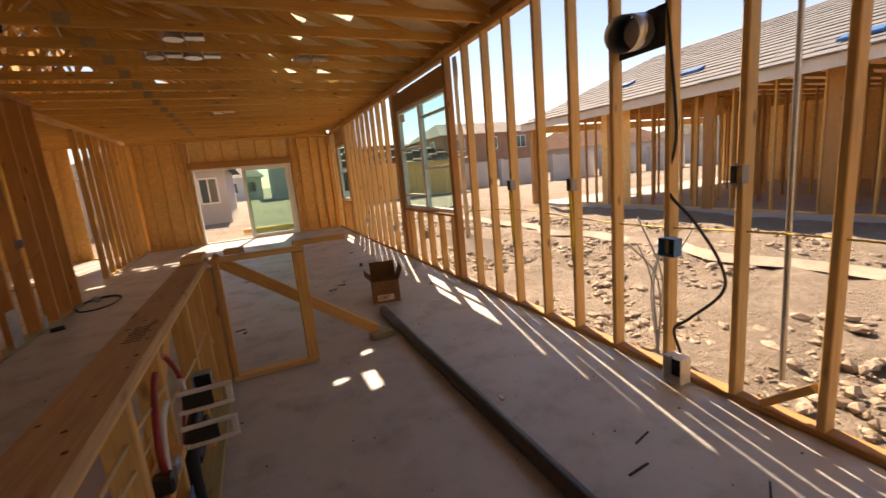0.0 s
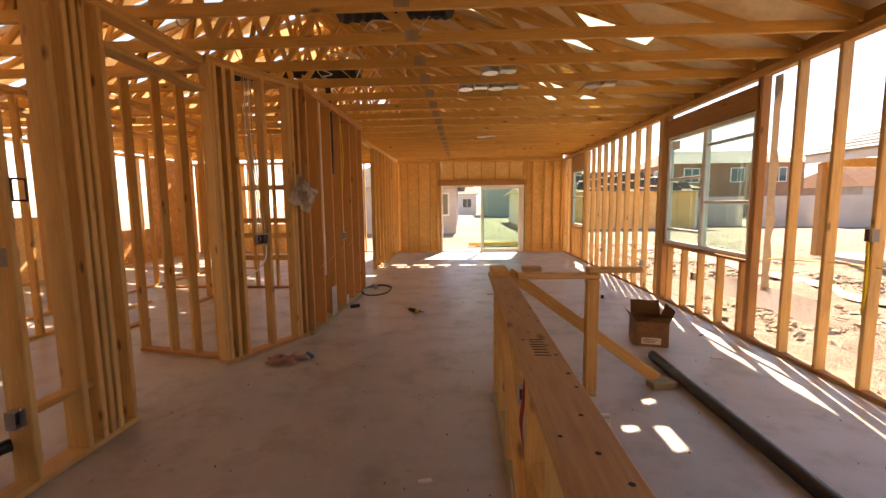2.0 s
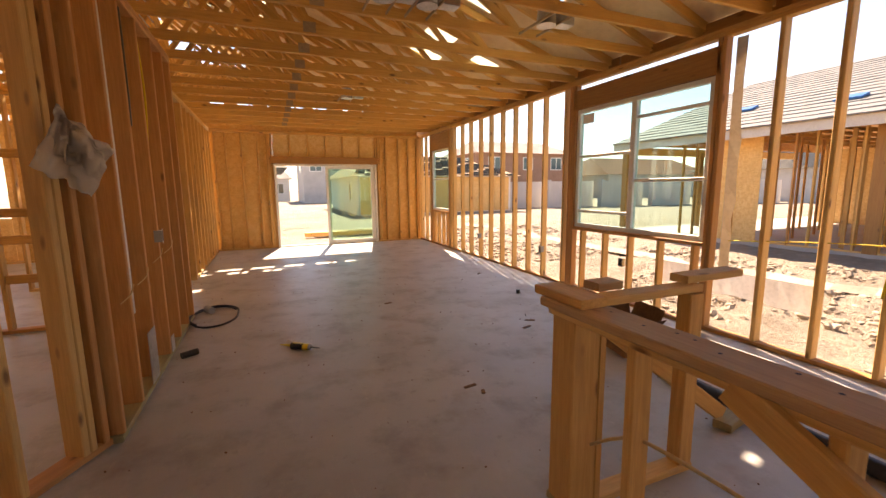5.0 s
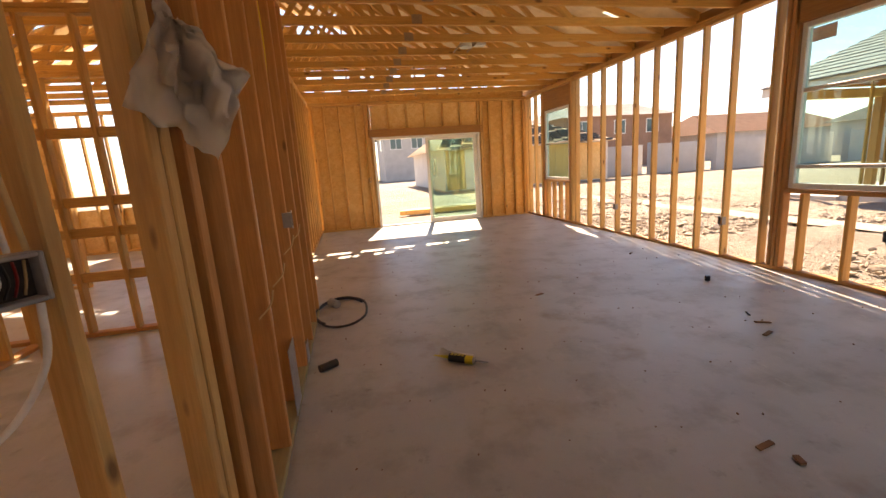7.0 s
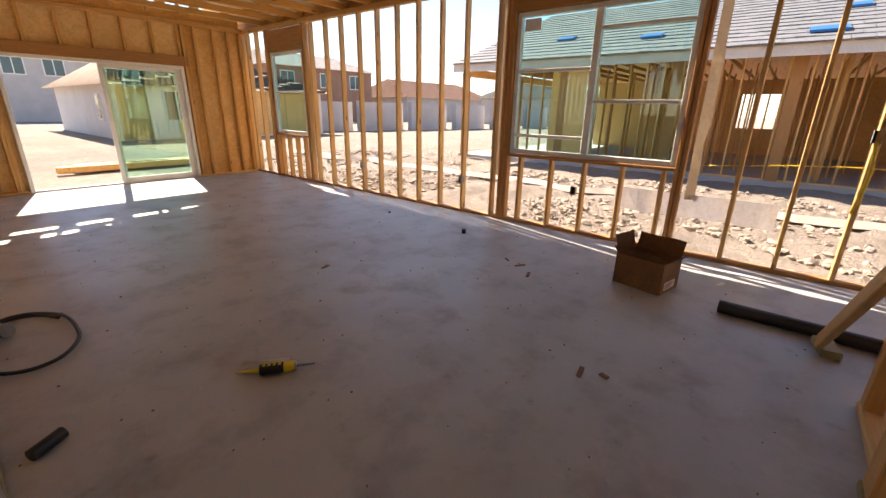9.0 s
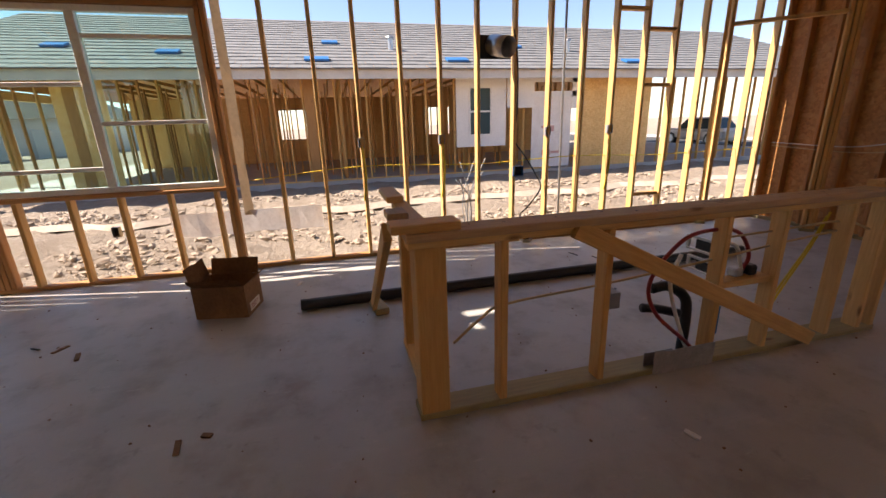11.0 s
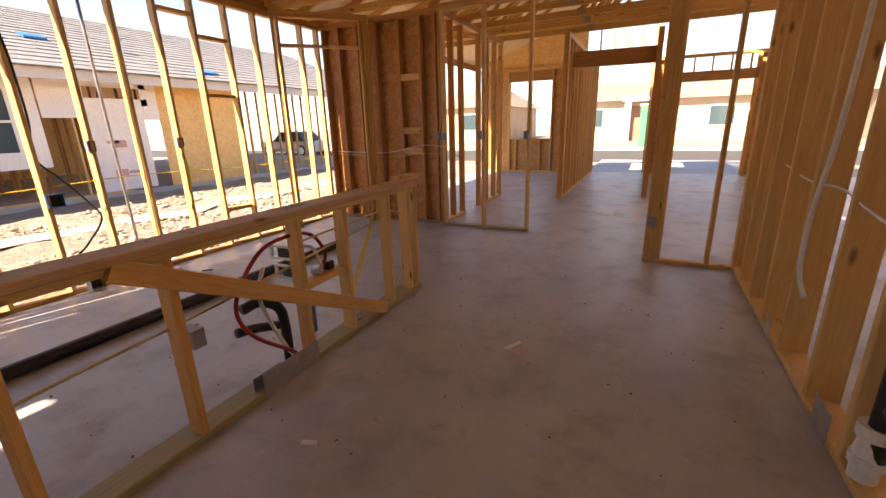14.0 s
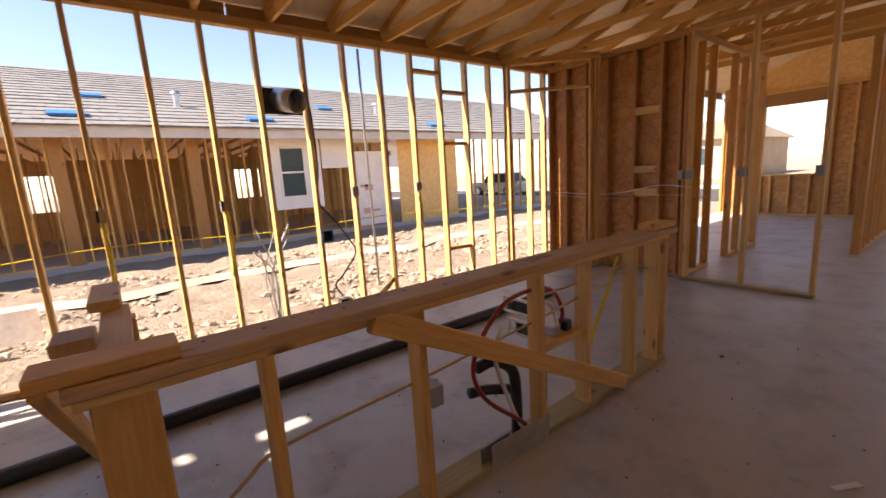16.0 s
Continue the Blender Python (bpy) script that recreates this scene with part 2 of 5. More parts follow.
def part(name, bm, material, parent=None, label="", smooth=False):
    ob = new(name, mesh_of(bm, name, material, smooth))
    ob.parent = parent
    return tagged(ob, label)


def base(name, label, category, group="", kind="", at=(0, 0, 0)):
    ob = new(name)
    ob.empty_display_size = 0.1
    ob.location = at
    return tagged(ob, label, category, group, kind)


def add_box(bm, lo, hi, m=None):
    vs = [bm.verts.new((x, y, z)) for x in (lo[0], hi[0]) for y in (lo[1], hi[1]) for z in (lo[2], hi[2])]
    for f in ((0, 1, 3, 2), (4, 6, 7, 5), (0, 4, 5, 1), (2, 3, 7, 6), (0, 2, 6, 4), (1, 5, 7, 3)):
        bm.faces.new([vs[i] for i in f])
    if m:
        bmesh.ops.transform(bm, matrix=m, verts=vs)
    return vs


def box(name, lo, hi, material, parent=None, label="", bevel=0.0, m=None):
    bm = bmesh.new()
    add_box(bm, lo, hi, m)
    if bevel:
        bmesh.ops.bevel(bm, geom=bm.edges[:], offset=bevel, segments=1, affect="EDGES")
    return part(name, bm, material, parent, label)


LUMBER = {}


def lumber_mesh(w, d, length, material):
    """A board with eased edges: w across x, d across y, length along z from 0."""
    key = (round(w, 3), round(d, 3), round(length, 2), material.name)
    if key not in LUMBER:
        e = min(0.005, w / 5, d / 5)
        ring = [(-w / 2 + e, -d / 2), (w / 2 - e, -d / 2), (w / 2, -d / 2 + e), (w / 2, d / 2 - e),
                (w / 2 - e, d / 2), (-w / 2 + e, d / 2), (-w / 2, d / 2 - e), (-w / 2, -d / 2 + e)]
        n = len(ring)
        verts = [(x, y, 0) for x, y in ring] + [(x, y, round(length, 2)) for x, y in ring]
        faces = [tuple(reversed(range(n))), tuple(range(n, 2 * n))]
        faces += [(i, (i + 1) % n, n + (i + 1) % n, n + i) for i in range(n)]
        me = bpy.data.meshes.new("board")
        me.from_pydata(verts, [], faces)
        me.materials.append(material)
        LUMBER[key] = me
    return LUMBER[key]


def board(name, p0, p1, w, d, material, parent=None, side=(1, 0, 0), label=""):
    """A board from p0 to p1; w is measured along side, d square to it."""
    p0, p1 = Vector(p0), Vector(p1)
    z = (p1 - p0).normalized()
    x = Vector(side)
    x = (x - z * x.dot(z)).normalized()
    y = z.cross(x)
    ob = new(name, lumber_mesh(w, d, (p1 - p0).length, material))
    ob.matrix_world = Matrix.Translation(p0) @ Matrix((x, y, z)).transposed().to_4x4()
    ob.parent = parent
    return tagged(ob, label)


def add_tube(bm, pts, r, n=8):
    pts = [Vector(p) for p in pts]
    rings = []
    for i, p in enumerate(pts):
        d = (pts[min(i + 1, len(pts) - 1)] - pts[max(i - 1, 0)]).normalized()
        a = d.orthogonal().normalized() if not rings else None
        if rings:
            a = last - d * last.dot(d)
            a = a.normalized() if a.length > 1e-5 else d.orthogonal().normalized()
        last = a
        b = d.cross(a)
        rings.append([bm.verts.new(p + (a * math.cos(t) + b * math.sin(t)) * r) for t in [2 * math.pi * k / n for k in range(n)]])
    for r0, r1 in zip(rings, rings[1:]):
        for k in range(n):
            bm.faces.new((r0[k], r0[(k + 1) % n], r1[(k + 1) % n], r1[k]))
    bm.faces.new(list(reversed(rings[0])))
    bm.faces.new(rings[-1])


def curve_points(ctrl, steps=8):
    """A smooth line through control points."""
    c = [Vector(p) for p in ctrl]
    c = [c[0] * 2 - c[1]] + c + [c[-1] * 2 - c[-2]]
    out = []
    for i in range(1, len(c) - 2):
        for k in range(steps):
            t = k / steps
            p0, p1, p2, p3 = c[i - 1:i + 3]
            out.append(0.5 * ((2 * p1) + (p2 - p0) * t + (2 * p0 - 5 * p1 + 4 * p2 - p3) * t * t + (3 * p1 - p0 - 3 * p2 + p3) * t ** 3))
    return out + [c[-2]]


def tube(name, ctrl, r, material, parent=None, label="", category="", steps=8, n=8, group=""):
    bm = bmesh.new()
    add_tube(bm, curve_points(ctrl, steps) if len(ctrl) > 2 else ctrl, r, n)
    ob = part(name, bm, material, parent, smooth=True)
    return tagged(ob, label, category, group)


# the frame of the house
H = 2.80            # top of the double plate
D = 0.089           # depth of a stud
T = 0.038           # thickness of a stud


def jit(i, k=1.0):
    """A small repeatable wobble."""
    return (math.sin(i * 12.9898 + k * 78.233) * 43758.5453) % 1.0 - 0.5


class Wall:
    """A stud wall on a line from a to b, its studs centred on the line, with plates."""

    def __init__(self, name, a, b, depth=D, mat=STUD, plate=None, top=H, gaps=(), label="", bottom=True):
        self.a, self.b = Vector((*a, 0)), Vector((*b, 0))
        self.axis = (self.b - self.a).normalized()
        self.len, self.depth, self.mat, self.top = (self.b - self.a).length, depth, mat, top
        self.ob = base(name, label or "open stud wall of bare fir lumber", "wall", kind="structure")
        self.k = 0
        if bottom:
            s = 0.0
            for g0, g1 in list(gaps) + [(self.len, self.len)]:
                if g0 - s > 0.05:
                    self.flat("sole_plate", s, g0, 0.0, plate or PALE)
                s = g1
        for z in (top - 2 * T, top - T):
            self.flat("top_plate", 0, self.len, z, mat)

    def at(self, s, z=0.0, off=0.0):
        n = Vector((self.axis.y, -self.axis.x, 0))
        return self.a + self.axis * s + n * off + Vector((0, 0, z))

    def flat(self, name, s0, s1, z, mat=None, off=0.0, depth=None):
        return board(name, self.at(s0, z + T / 2, off), self.at(s1, z + T / 2, off), depth or self.depth, T, mat or self.mat, self.ob, side=(self.axis.y, -self.axis.x, 0))

    def stud(self, s, z0=T, z1=None, mat=None, w=T, name="stud", lean=0.0, depth=None):
        self.k += 1
        z1 = self.top - 2 * T if z1 is None else z1
        return board(name, self.at(s, z0), self.at(s + lean + jit(self.k) * 0.006, z1), w, depth or self.depth, mat or self.mat, self.ob, side=self.axis)

    def studs(self, places, **kw):
        for s in places:
            self.stud(s, **kw)

    def beam(self, s0, s1, z0, z1, mat=LVL, depth=None, name="header", off=0.0):
        p, q = self.at(s0, (z0 + z1) / 2, off), self.at(s1, (z0 + z1) / 2, off)
        return board(name, p, q, depth or self.depth, z1 - z0, mat, self.ob, side=(self.axis.y, -self.axis.x, 0))

    def panel(self, s0, s1, z0, z1, off, mat=OSB, t=0.012, name="sheathing_panel"):
        """Sheathing boards side by side on one face of the wall."""
        s = s0
        while s < s1 - 0.02:
            e = min(s + 1.215, s1)
            ang = math.atan2(self.axis.y, self.axis.x)
            bm = bmesh.new()
            add_box(bm, (0.0015, -t / 2, 0), (e - s - 0.0015, t / 2, z1 - z0))
            ob = part(name, bm, mat, self.ob)
            ob.matrix_world = Matrix.Translation(self.at(s, z0, off)) @ Matrix.Rotation(ang, 4, "Z")
            s = e


XE = 1.92 + D / 2   # centre line of the east wall

# floor and ground
floor = box("floor", (-9.6, -8.2, -0.15), (2.06, 13.93, 0.0), SLAB, label="", bevel=0.01)
tagged(floor, "grey trowelled concrete slab, dusty and stained", "floor", kind="structure")


def ground_sheet():
    """One sheet to the horizon, lumpy near the house."""
    bm = bmesh.new()
    xs = [-400, -150, -60, -25, -12] + [-10 + 0.9 * i for i in range(13)] + [2.0 + 0.22 * i for i in range(40)] + [11.2, 13, 16, 20, 26, 35, 60, 150, 400]
    ys = [-400, -150, -60, -30, -18, -12, -9] + [-8 + 0.3 * i for i in range(100)] + [22.5, 24, 27, 32, 40, 60, 150, 400]
    grid = []
    for x in xs:
        row = []
        for y in ys:
            z = -0.16
            d = math.sin(x * 1.7) * math.sin(y * 1.3)
            if 2.2 < x < 10.0 and -9 < y < 21:
                v = Vector((x, y, 0.0))
                z += 0.06 * noise.noise(v * 0.9) + 0.07 * noise.noise(v * 2.3) + 0.05 * noise.noise(v * 4.1)
                if x < 7.2:
                    z += 0.05 * max(0, noise.noise(v * 1.4 + Vector((3, 1, 7))))
            elif x > 10 or y > 21 or y < -9:
                z += 0.0
            else:
                z -= 0.05
            row.append(bm.verts.new((x, y, z)))
        grid.append(row)
    for r0, r1 in zip(grid, grid[1:]):
        for k in range(len(ys) - 1):
            bm.faces.new((r0[k], r1[k], r1[k + 1], r0[k + 1]))
    ob = part("ground", bm, DIRT)
    return tagged(ob, "bare churned desert soil round the houses", "ground", kind="structure")


ground_sheet()

# east wall: open studs, two windows
we = Wall("wall_east", (XE, -1.05), (XE, 13.93), plate=LVL)
Y0 = -1.05
EAST = [-0.95, -0.62, -0.2, 0.16, 0.56, 0.97, 1.37, 1.77, 2.18, 2.6, 3.02, 3.43, 3.84, 4.28, 4.68, 5.1]
# Paler lumber here: the sun-washed look of these studs is in the colour.
for y in EAST:
    we.stud(y - Y0, mat=PALE)
for y in [7.74, 8.22, 8.63, 9.05, 9.46, 9.88, 10.29, 10.72, 11.13, 11.55, 11.72, 13.0, 13.36, 13.7, 13.88]:
    we.stud(y - Y0, mat=PALE)
for y in (5.56, 5.605, 7.53, 7.575, 7.62):
    we.stud(y - Y0, mat=REDW, name="king_stud")
for y in (11.78, 12.92):
    we.stud(y - Y0, mat=REDW, name="king_stud")
we.beam(5.585 - Y0, 7.555 - Y0, 2.415, 2.66, LVL)
we.flat("sill_plate", 5.62 - Y0, 7.52 - Y0, 0.82, REDW)
for y in (5.72, 6.12, 6.53, 6.93, 7.34):
    we.stud(y - Y0, z1=0.82, name="cripple_stud")
we.beam(11.8 - Y0, 12.9 - Y0, 2.33, 2.70, LVL)
we.flat("sill_plate", 11.8 - Y0, 12.9 - Y0, 0.82, REDW)
for y in (11.95, 12.22, 12.5, 12.76):
    we.stud(y - Y0, z1=0.82, name="cripple_stud")

# north wall: strand board outside, sliding door in the middle
wn_ = Wall("wall_north", (-3.1, 13.845), (1.92, 13.845), gaps=[(1.33, 3.83)], label="stud wall sheathed outside with strand board")
for x in (-3.02, -2.78, -2.45, -2.1, -1.9, -1.86, 0.78, 0.82, 1.0, 1.35, 1.62, 1.86):
    wn_.stud(x + 3.1)
wn_.beam(1.24, 3.92, 2.03, 2.2, LVL)
for i in range(7):
    wn_.stud(1.3 + i * 0.42, z0=2.2, name="cripple_stud")
wn_.panel(0, 1.33, 0.0, H, -0.052)
wn_.panel(3.83, 5.11, 0.0, H, -0.052)
# Lighter than its neighbours: light on this panel is put into its colour.
wn_.panel(1.33, 3.83, 2.03, H, -0.052, mat=OSB_PALE_LIT)

# west side of the great room
wa = Wall("wall_pipes", (-2.87, 5.62), (-2.87, 8.18), depth=0.14, mat=REDW, plate=TREATED, label="deep stud wall of reddish fir with pipes in it")
wa.studs([0.05, 0.44, 0.88, 1.32, 1.78, 2.2, 2.54])
wb = Wall("wall_west_north", (-3.12, 8.3), (-3.12, 13.8), gaps=[(0.0, 2.12)])
wb.studs([2.14, 2.19] + [2.6 + 0.406 * i for i in range(7)] + [5.47])
wb.stud(0.02, mat=REDW)
wc = Wall("wall_angled", (-3.361, 4.757), (-2.90, 5.643), plate=REDW, depth=0.115)
wc.studs([0.02, 0.062, 0.15, 0.24, 0.545], mat=PALE, depth=0.115)
wc.studs([0.85, 0.892], mat=PALE, depth=0.115)
wc.stud(0.97, mat=REDW, depth=0.115)
wd = Wall("wall_closet", (-3.42, 4.89), (-4.42, 5.12), plate=REDW)
wd.studs([0.03, 0.33, 0.62, 1.0])
ww = Wall("wall_west", (-3.425, -0.2), (-3.425, 4.86), depth=0.14, gaps=[(3.92, 5.06)])
ww.studs([0.02, 0.42, 0.80, 1.20, 1.64, 2.13, 2.56, 3.0, 3.25], mat=PALE)
ww.studs([3.55, 3.66, 3.72, 3.78, 3.9], mat=PALE, depth=0.14)
ww.beam(3.92, 5.0, 2.5, 2.54, PALE)
wst = Wall("wall_stub_south", (-2.60, -0.19), (-3.39, -0.19))
wst.studs([0.02, 0.059, 0.098, 0.137], mat=PALE)
wst.studs([0.55, 0.77], mat=PALE)

# kitchen end: sheathed wall, corner pantry, stub wall, far rooms
ws = Wall("wall_kitchen_south", (0.0, -1.05), (1.92, -1.05), plate=TREATED, mat=REDW, label="stud wall with strand board behind and ladder blocking")
ws.studs([0.02, 0.08, 0.3, 0.62, 0.98, 1.3, 1.62, 1.9])
ws.panel(0.0, 1.92, 0.0, H, 0.052, mat=OSBR)
for z in (1.02, 1.3, 2.0):
    board("blocking", ws.at(0.3, z, -0.02), ws.at(0.62, z, -0.02), 0.089, T, PALE, ws.ob, side=(0, 0, 1))
wp = Wall("wall_pantry", (1.92, -0.06), (1.04, -0.94), plate=TREATED, gaps=[(0.12, 1.1)])
wp.studs([0.03, 0.09, 1.13, 1.18, 1.22])
wp.flat("door_header", 0.11, 1.11, 2.38, PALE)
wk = Wall("wall_kitchen_stub", (-1.23, -0.97), (-0.02, -0.97), plate=TREATED)
wk.studs([0.02, 0.61, 1.17], mat=PALE)
wr = Wall("wall_south_rooms", (0.05, -1.1), (0.05, -3.7), gaps=[(0.75, 1.4)])
wr.studs([0.03, 0.35, 0.70, 1.42, 1.8, 2.2, 2.55])
wh = Wall("wall_hall_east", (-1.15, -3.5), (-1.15, -7.85))
wh.studs([0.02, 0.06, 0.10, 0.14] + [0.4 + 0.406 * i for i in range(10)], mat=STUD)
wi = Wall("wall_hall_west", (-2.56, -4.0), (-2.56, -7.85))
wi.studs([0.02, 0.06, 0.10, 0.14] + [0.5 + 0.406 * i for i in range(9)], mat=REDW)
hb = base("entry_beam", "reddish laminated beam across the entry hall", "beam", kind="structure")
board("beam", (-1.1, -4.12, 2.42), (-2.6, -4.22, 2.42), 0.26, 0.13, LVL, hb, side=(0, 0, 1))
for i in range(5):
    board("cripple_stud", (-1.2 - 0.32 * i, -8.0, H + 0.006), (-1.2 - 0.32 * i, -8.0, 3.9), T, D, STUD, hb, (1, 0, 0))
wf = Wall("wall_front", (-5.6, -7.9), (2.0, -7.9), gaps=[(1.0, 2.5), (3.1, 4.45)], label="front stud wall sheathed with strand board")
for x in (-5.55, -5.2, -4.9, -4.62, -4.58, -3.08, -3.04, -2.86, -2.6, -2.5, -2.46, -1.2, -1.16, -0.8, -0.4, -0.06, 1.14, 1.18, 1.6, 1.95):
    wf.stud(x + 5.6)
wf.panel(0, 1.0, 0, H, 0.052, OSBR)
wf.panel(2.5, 3.1, 0, H, 0.052, OSBR)
wf.panel(4.45, 5.58, 0, H, 0.052, OSBR)
wf.panel(6.72, 7.6, 0, H, 0.052, OSBR)
wf.panel(5.58, 6.72, 0, 0.9, 0.052, OSBR)
wf.flat("sill_plate", 5.58, 6.72, 0.9, STUD)
wf.beam(0.97, 2.53, 2.2, 2.42, LVL)
wf.beam(5.55, 6.75, 2.46, 2.723, LVL)
for i in range(4):
    wf.stud(1.15 + 0.37 * i, z0=2.42, name="cripple_stud")
for x in (0.25, 0.6, 0.95):
    wf.stud(5.6 + x, z1=0.9, name="cripple_stud")

# Added board: hides the bright sky gap over the front room.
box("gable_panel", (-0.9, -7.96, H + 0.004), (2.0, -7.945, 3.85), OSB, wf.ob)

# rooms west of the great room
wx = Wall("wall_bath", (-4.02, 8.35), (-6.6, 8.35), plate=REDW)
wx.studs([0.02, 0.10, 0.42, 0.8, 1.2, 1.6, 2.0, 2.4])
for z in (0.55, 0.95, 1.22, 1.8):
    for s in (0.23, 0.62, 1.02):
        board("blocking", wx.at(s - 0.19, z), wx.at(s + 0.19, z), 0.089, T, STUD, wx.ob, side=(0, 0, 1))
wy = Wall("wall_closet_west", (-5.2, 5.15), (-5.2, 8.3), plate=REDW, gaps=[(1.0, 1.9)])
wy.studs([0.05, 0.5, 0.95, 1.95, 2.35, 2.75, 3.1])
wz = Wall("wall_bedroom", (-6.0, -1.0), (-6.0, 7.2), gaps=[(3.2, 4.2)])
wz.studs([0.03 + 0.406 * i for i in range(20)])
wq = Wall("wall_far_west", (-9.5, -7.9), (-9.5, 13.9), label="outer stud wall with strand board behind")
wq.studs([0.05 + 0.81 * i for i in range(27)])
wq.panel(0, 11.2, 0, H, -0.052, OSBR)
wq.panel(11.2, 12.6, 0, 0.9, -0.052, OSBR)
wq.panel(11.2, 12.6, 2.1, H, -0.052, OSBR)
wq.panel(12.6, 14.0, 0, H, -0.052, OSBR)
wq.panel(14.0, 15.4, 0, H, -0.052, OSBR)
wq.panel(15.4, 17.2, 0, 1.3, -0.052, OSB_PALE_LIT)
wq.panel(17.2, 18.6, 0, H, -0.052, OSBR)
wq.panel(18.6, 20.0, 0, 0.9, -0.052, OSBR)
wq.panel(20.0, 21.8, 0, H, -0.052, OSBR)
wnw = Wall("wall_north_west", (-9.5, 13.845), (-3.15, 13.845))
wnw.studs([0.1 + 0.406 * i for i in range(16)])
wnw.panel(0.0, 1.6, 0, H, -0.052)
wnw.panel(1.6, 2.8, 0, 0.9, -0.052)
wnw.panel(2.8, 5.25, 0, H, -0.052)
wv = Wall("wall_hall_west_north", (-4.0, 10.6), (-7.6, 10.6), gaps=[(1.2, 2.0)])
wv.studs([0.02, 0.4, 0.8, 1.18, 2.02, 2.4, 2.8, 3.2, 3.58])
wu = Wall("wall_bedroom_north", (-6.9, 5.3), (-6.9, 10.5))
wu.studs([0.02 + 0.406 * i for i in range(13)])

# roof: trusses across the house, board deck with openings, some added for light
EAVE_X, EAVE_Z, SLOPE, RIDGE = 2.10, 2.89, 0.345, -3.75


def roof_z(x):
    return EAVE_Z + SLOPE * min(EAVE_X - x, x - (2 * RIDGE - EAVE_X))


def truss(parent):
    """One roof truss in its own plane, y = 0: chords and webs of narrow lumber."""
    side = (0, 1, 0)
    zb = H + 0.045
    board("bottom_chord", (-9.45, 0, zb), (1.99, 0, zb), T, 0.089, TRUSSW, parent, side)
    xw = 2 * RIDGE - EAVE_X
    board("top_chord", (EAVE_X, 0, EAVE_Z + 0.0), (RIDGE, 0, roof_z(RIDGE) + 0.0), T, 0.089, TRUSSW, parent, side)
    board("top_chord", (xw, 0, EAVE_Z), (RIDGE, 0, roof_z(RIDGE)), T, 0.089, TRUSSW, parent, side)
    foot = [0.3, -1.5, -3.2, -4.3, -6.0, -7.8]
    head = [-0.6, -2.2, -3.75, -3.75, -5.3, -6.9]
    for i, f in enumerate(foot):
        for h in (head[i], head[min(i + 1, 5)] if i < 2 else head[max(i - 1, 0)]):
            if abs(f - h) > 0.02:
                board("web", (f, 0, zb + 0.03), (h, 0, roof_z(h) - 0.03), T, 0.064, TRUSSW, parent, side)
    for x in (-1.5,):
        box("gusset_plate", (x - 0.055, -0.021, zb - 0.03), (x + 0.055, -0.0195, zb + 0.06), DULL, parent)
        box("gusset_plate", (x - 0.055, 0.0195, zb - 0.03), (x + 0.055, 0.021, zb + 0.06), DULL, parent)


first = base("roof_truss", "bare lumber roof truss with steel gusset plates", "truss", "trusses of the roof")
truss(first)
TRUSS_Y = [4.65 + 0.6 * i for i in range(-14, 15)]
first.location = (0, TRUSS_Y[0], 0)
for y in TRUSS_Y[1:]:
    copy_thing(first, pose(0, y, 0))
for i in range(3):
    copy_thing(first, pose(0, -4.35 - 0.58 * i, 0.32))
eave = base("eave_board", "rough board along the eave over the open wall", "eave board", kind="structure")
for i in range(6):
    board("board", (2.05, -7.9 + 3.7 * i, 2.86), (2.05, -4.22 + 3.7 * i, 2.86), T, 0.15, LVL, eave, (1, 0, 0))


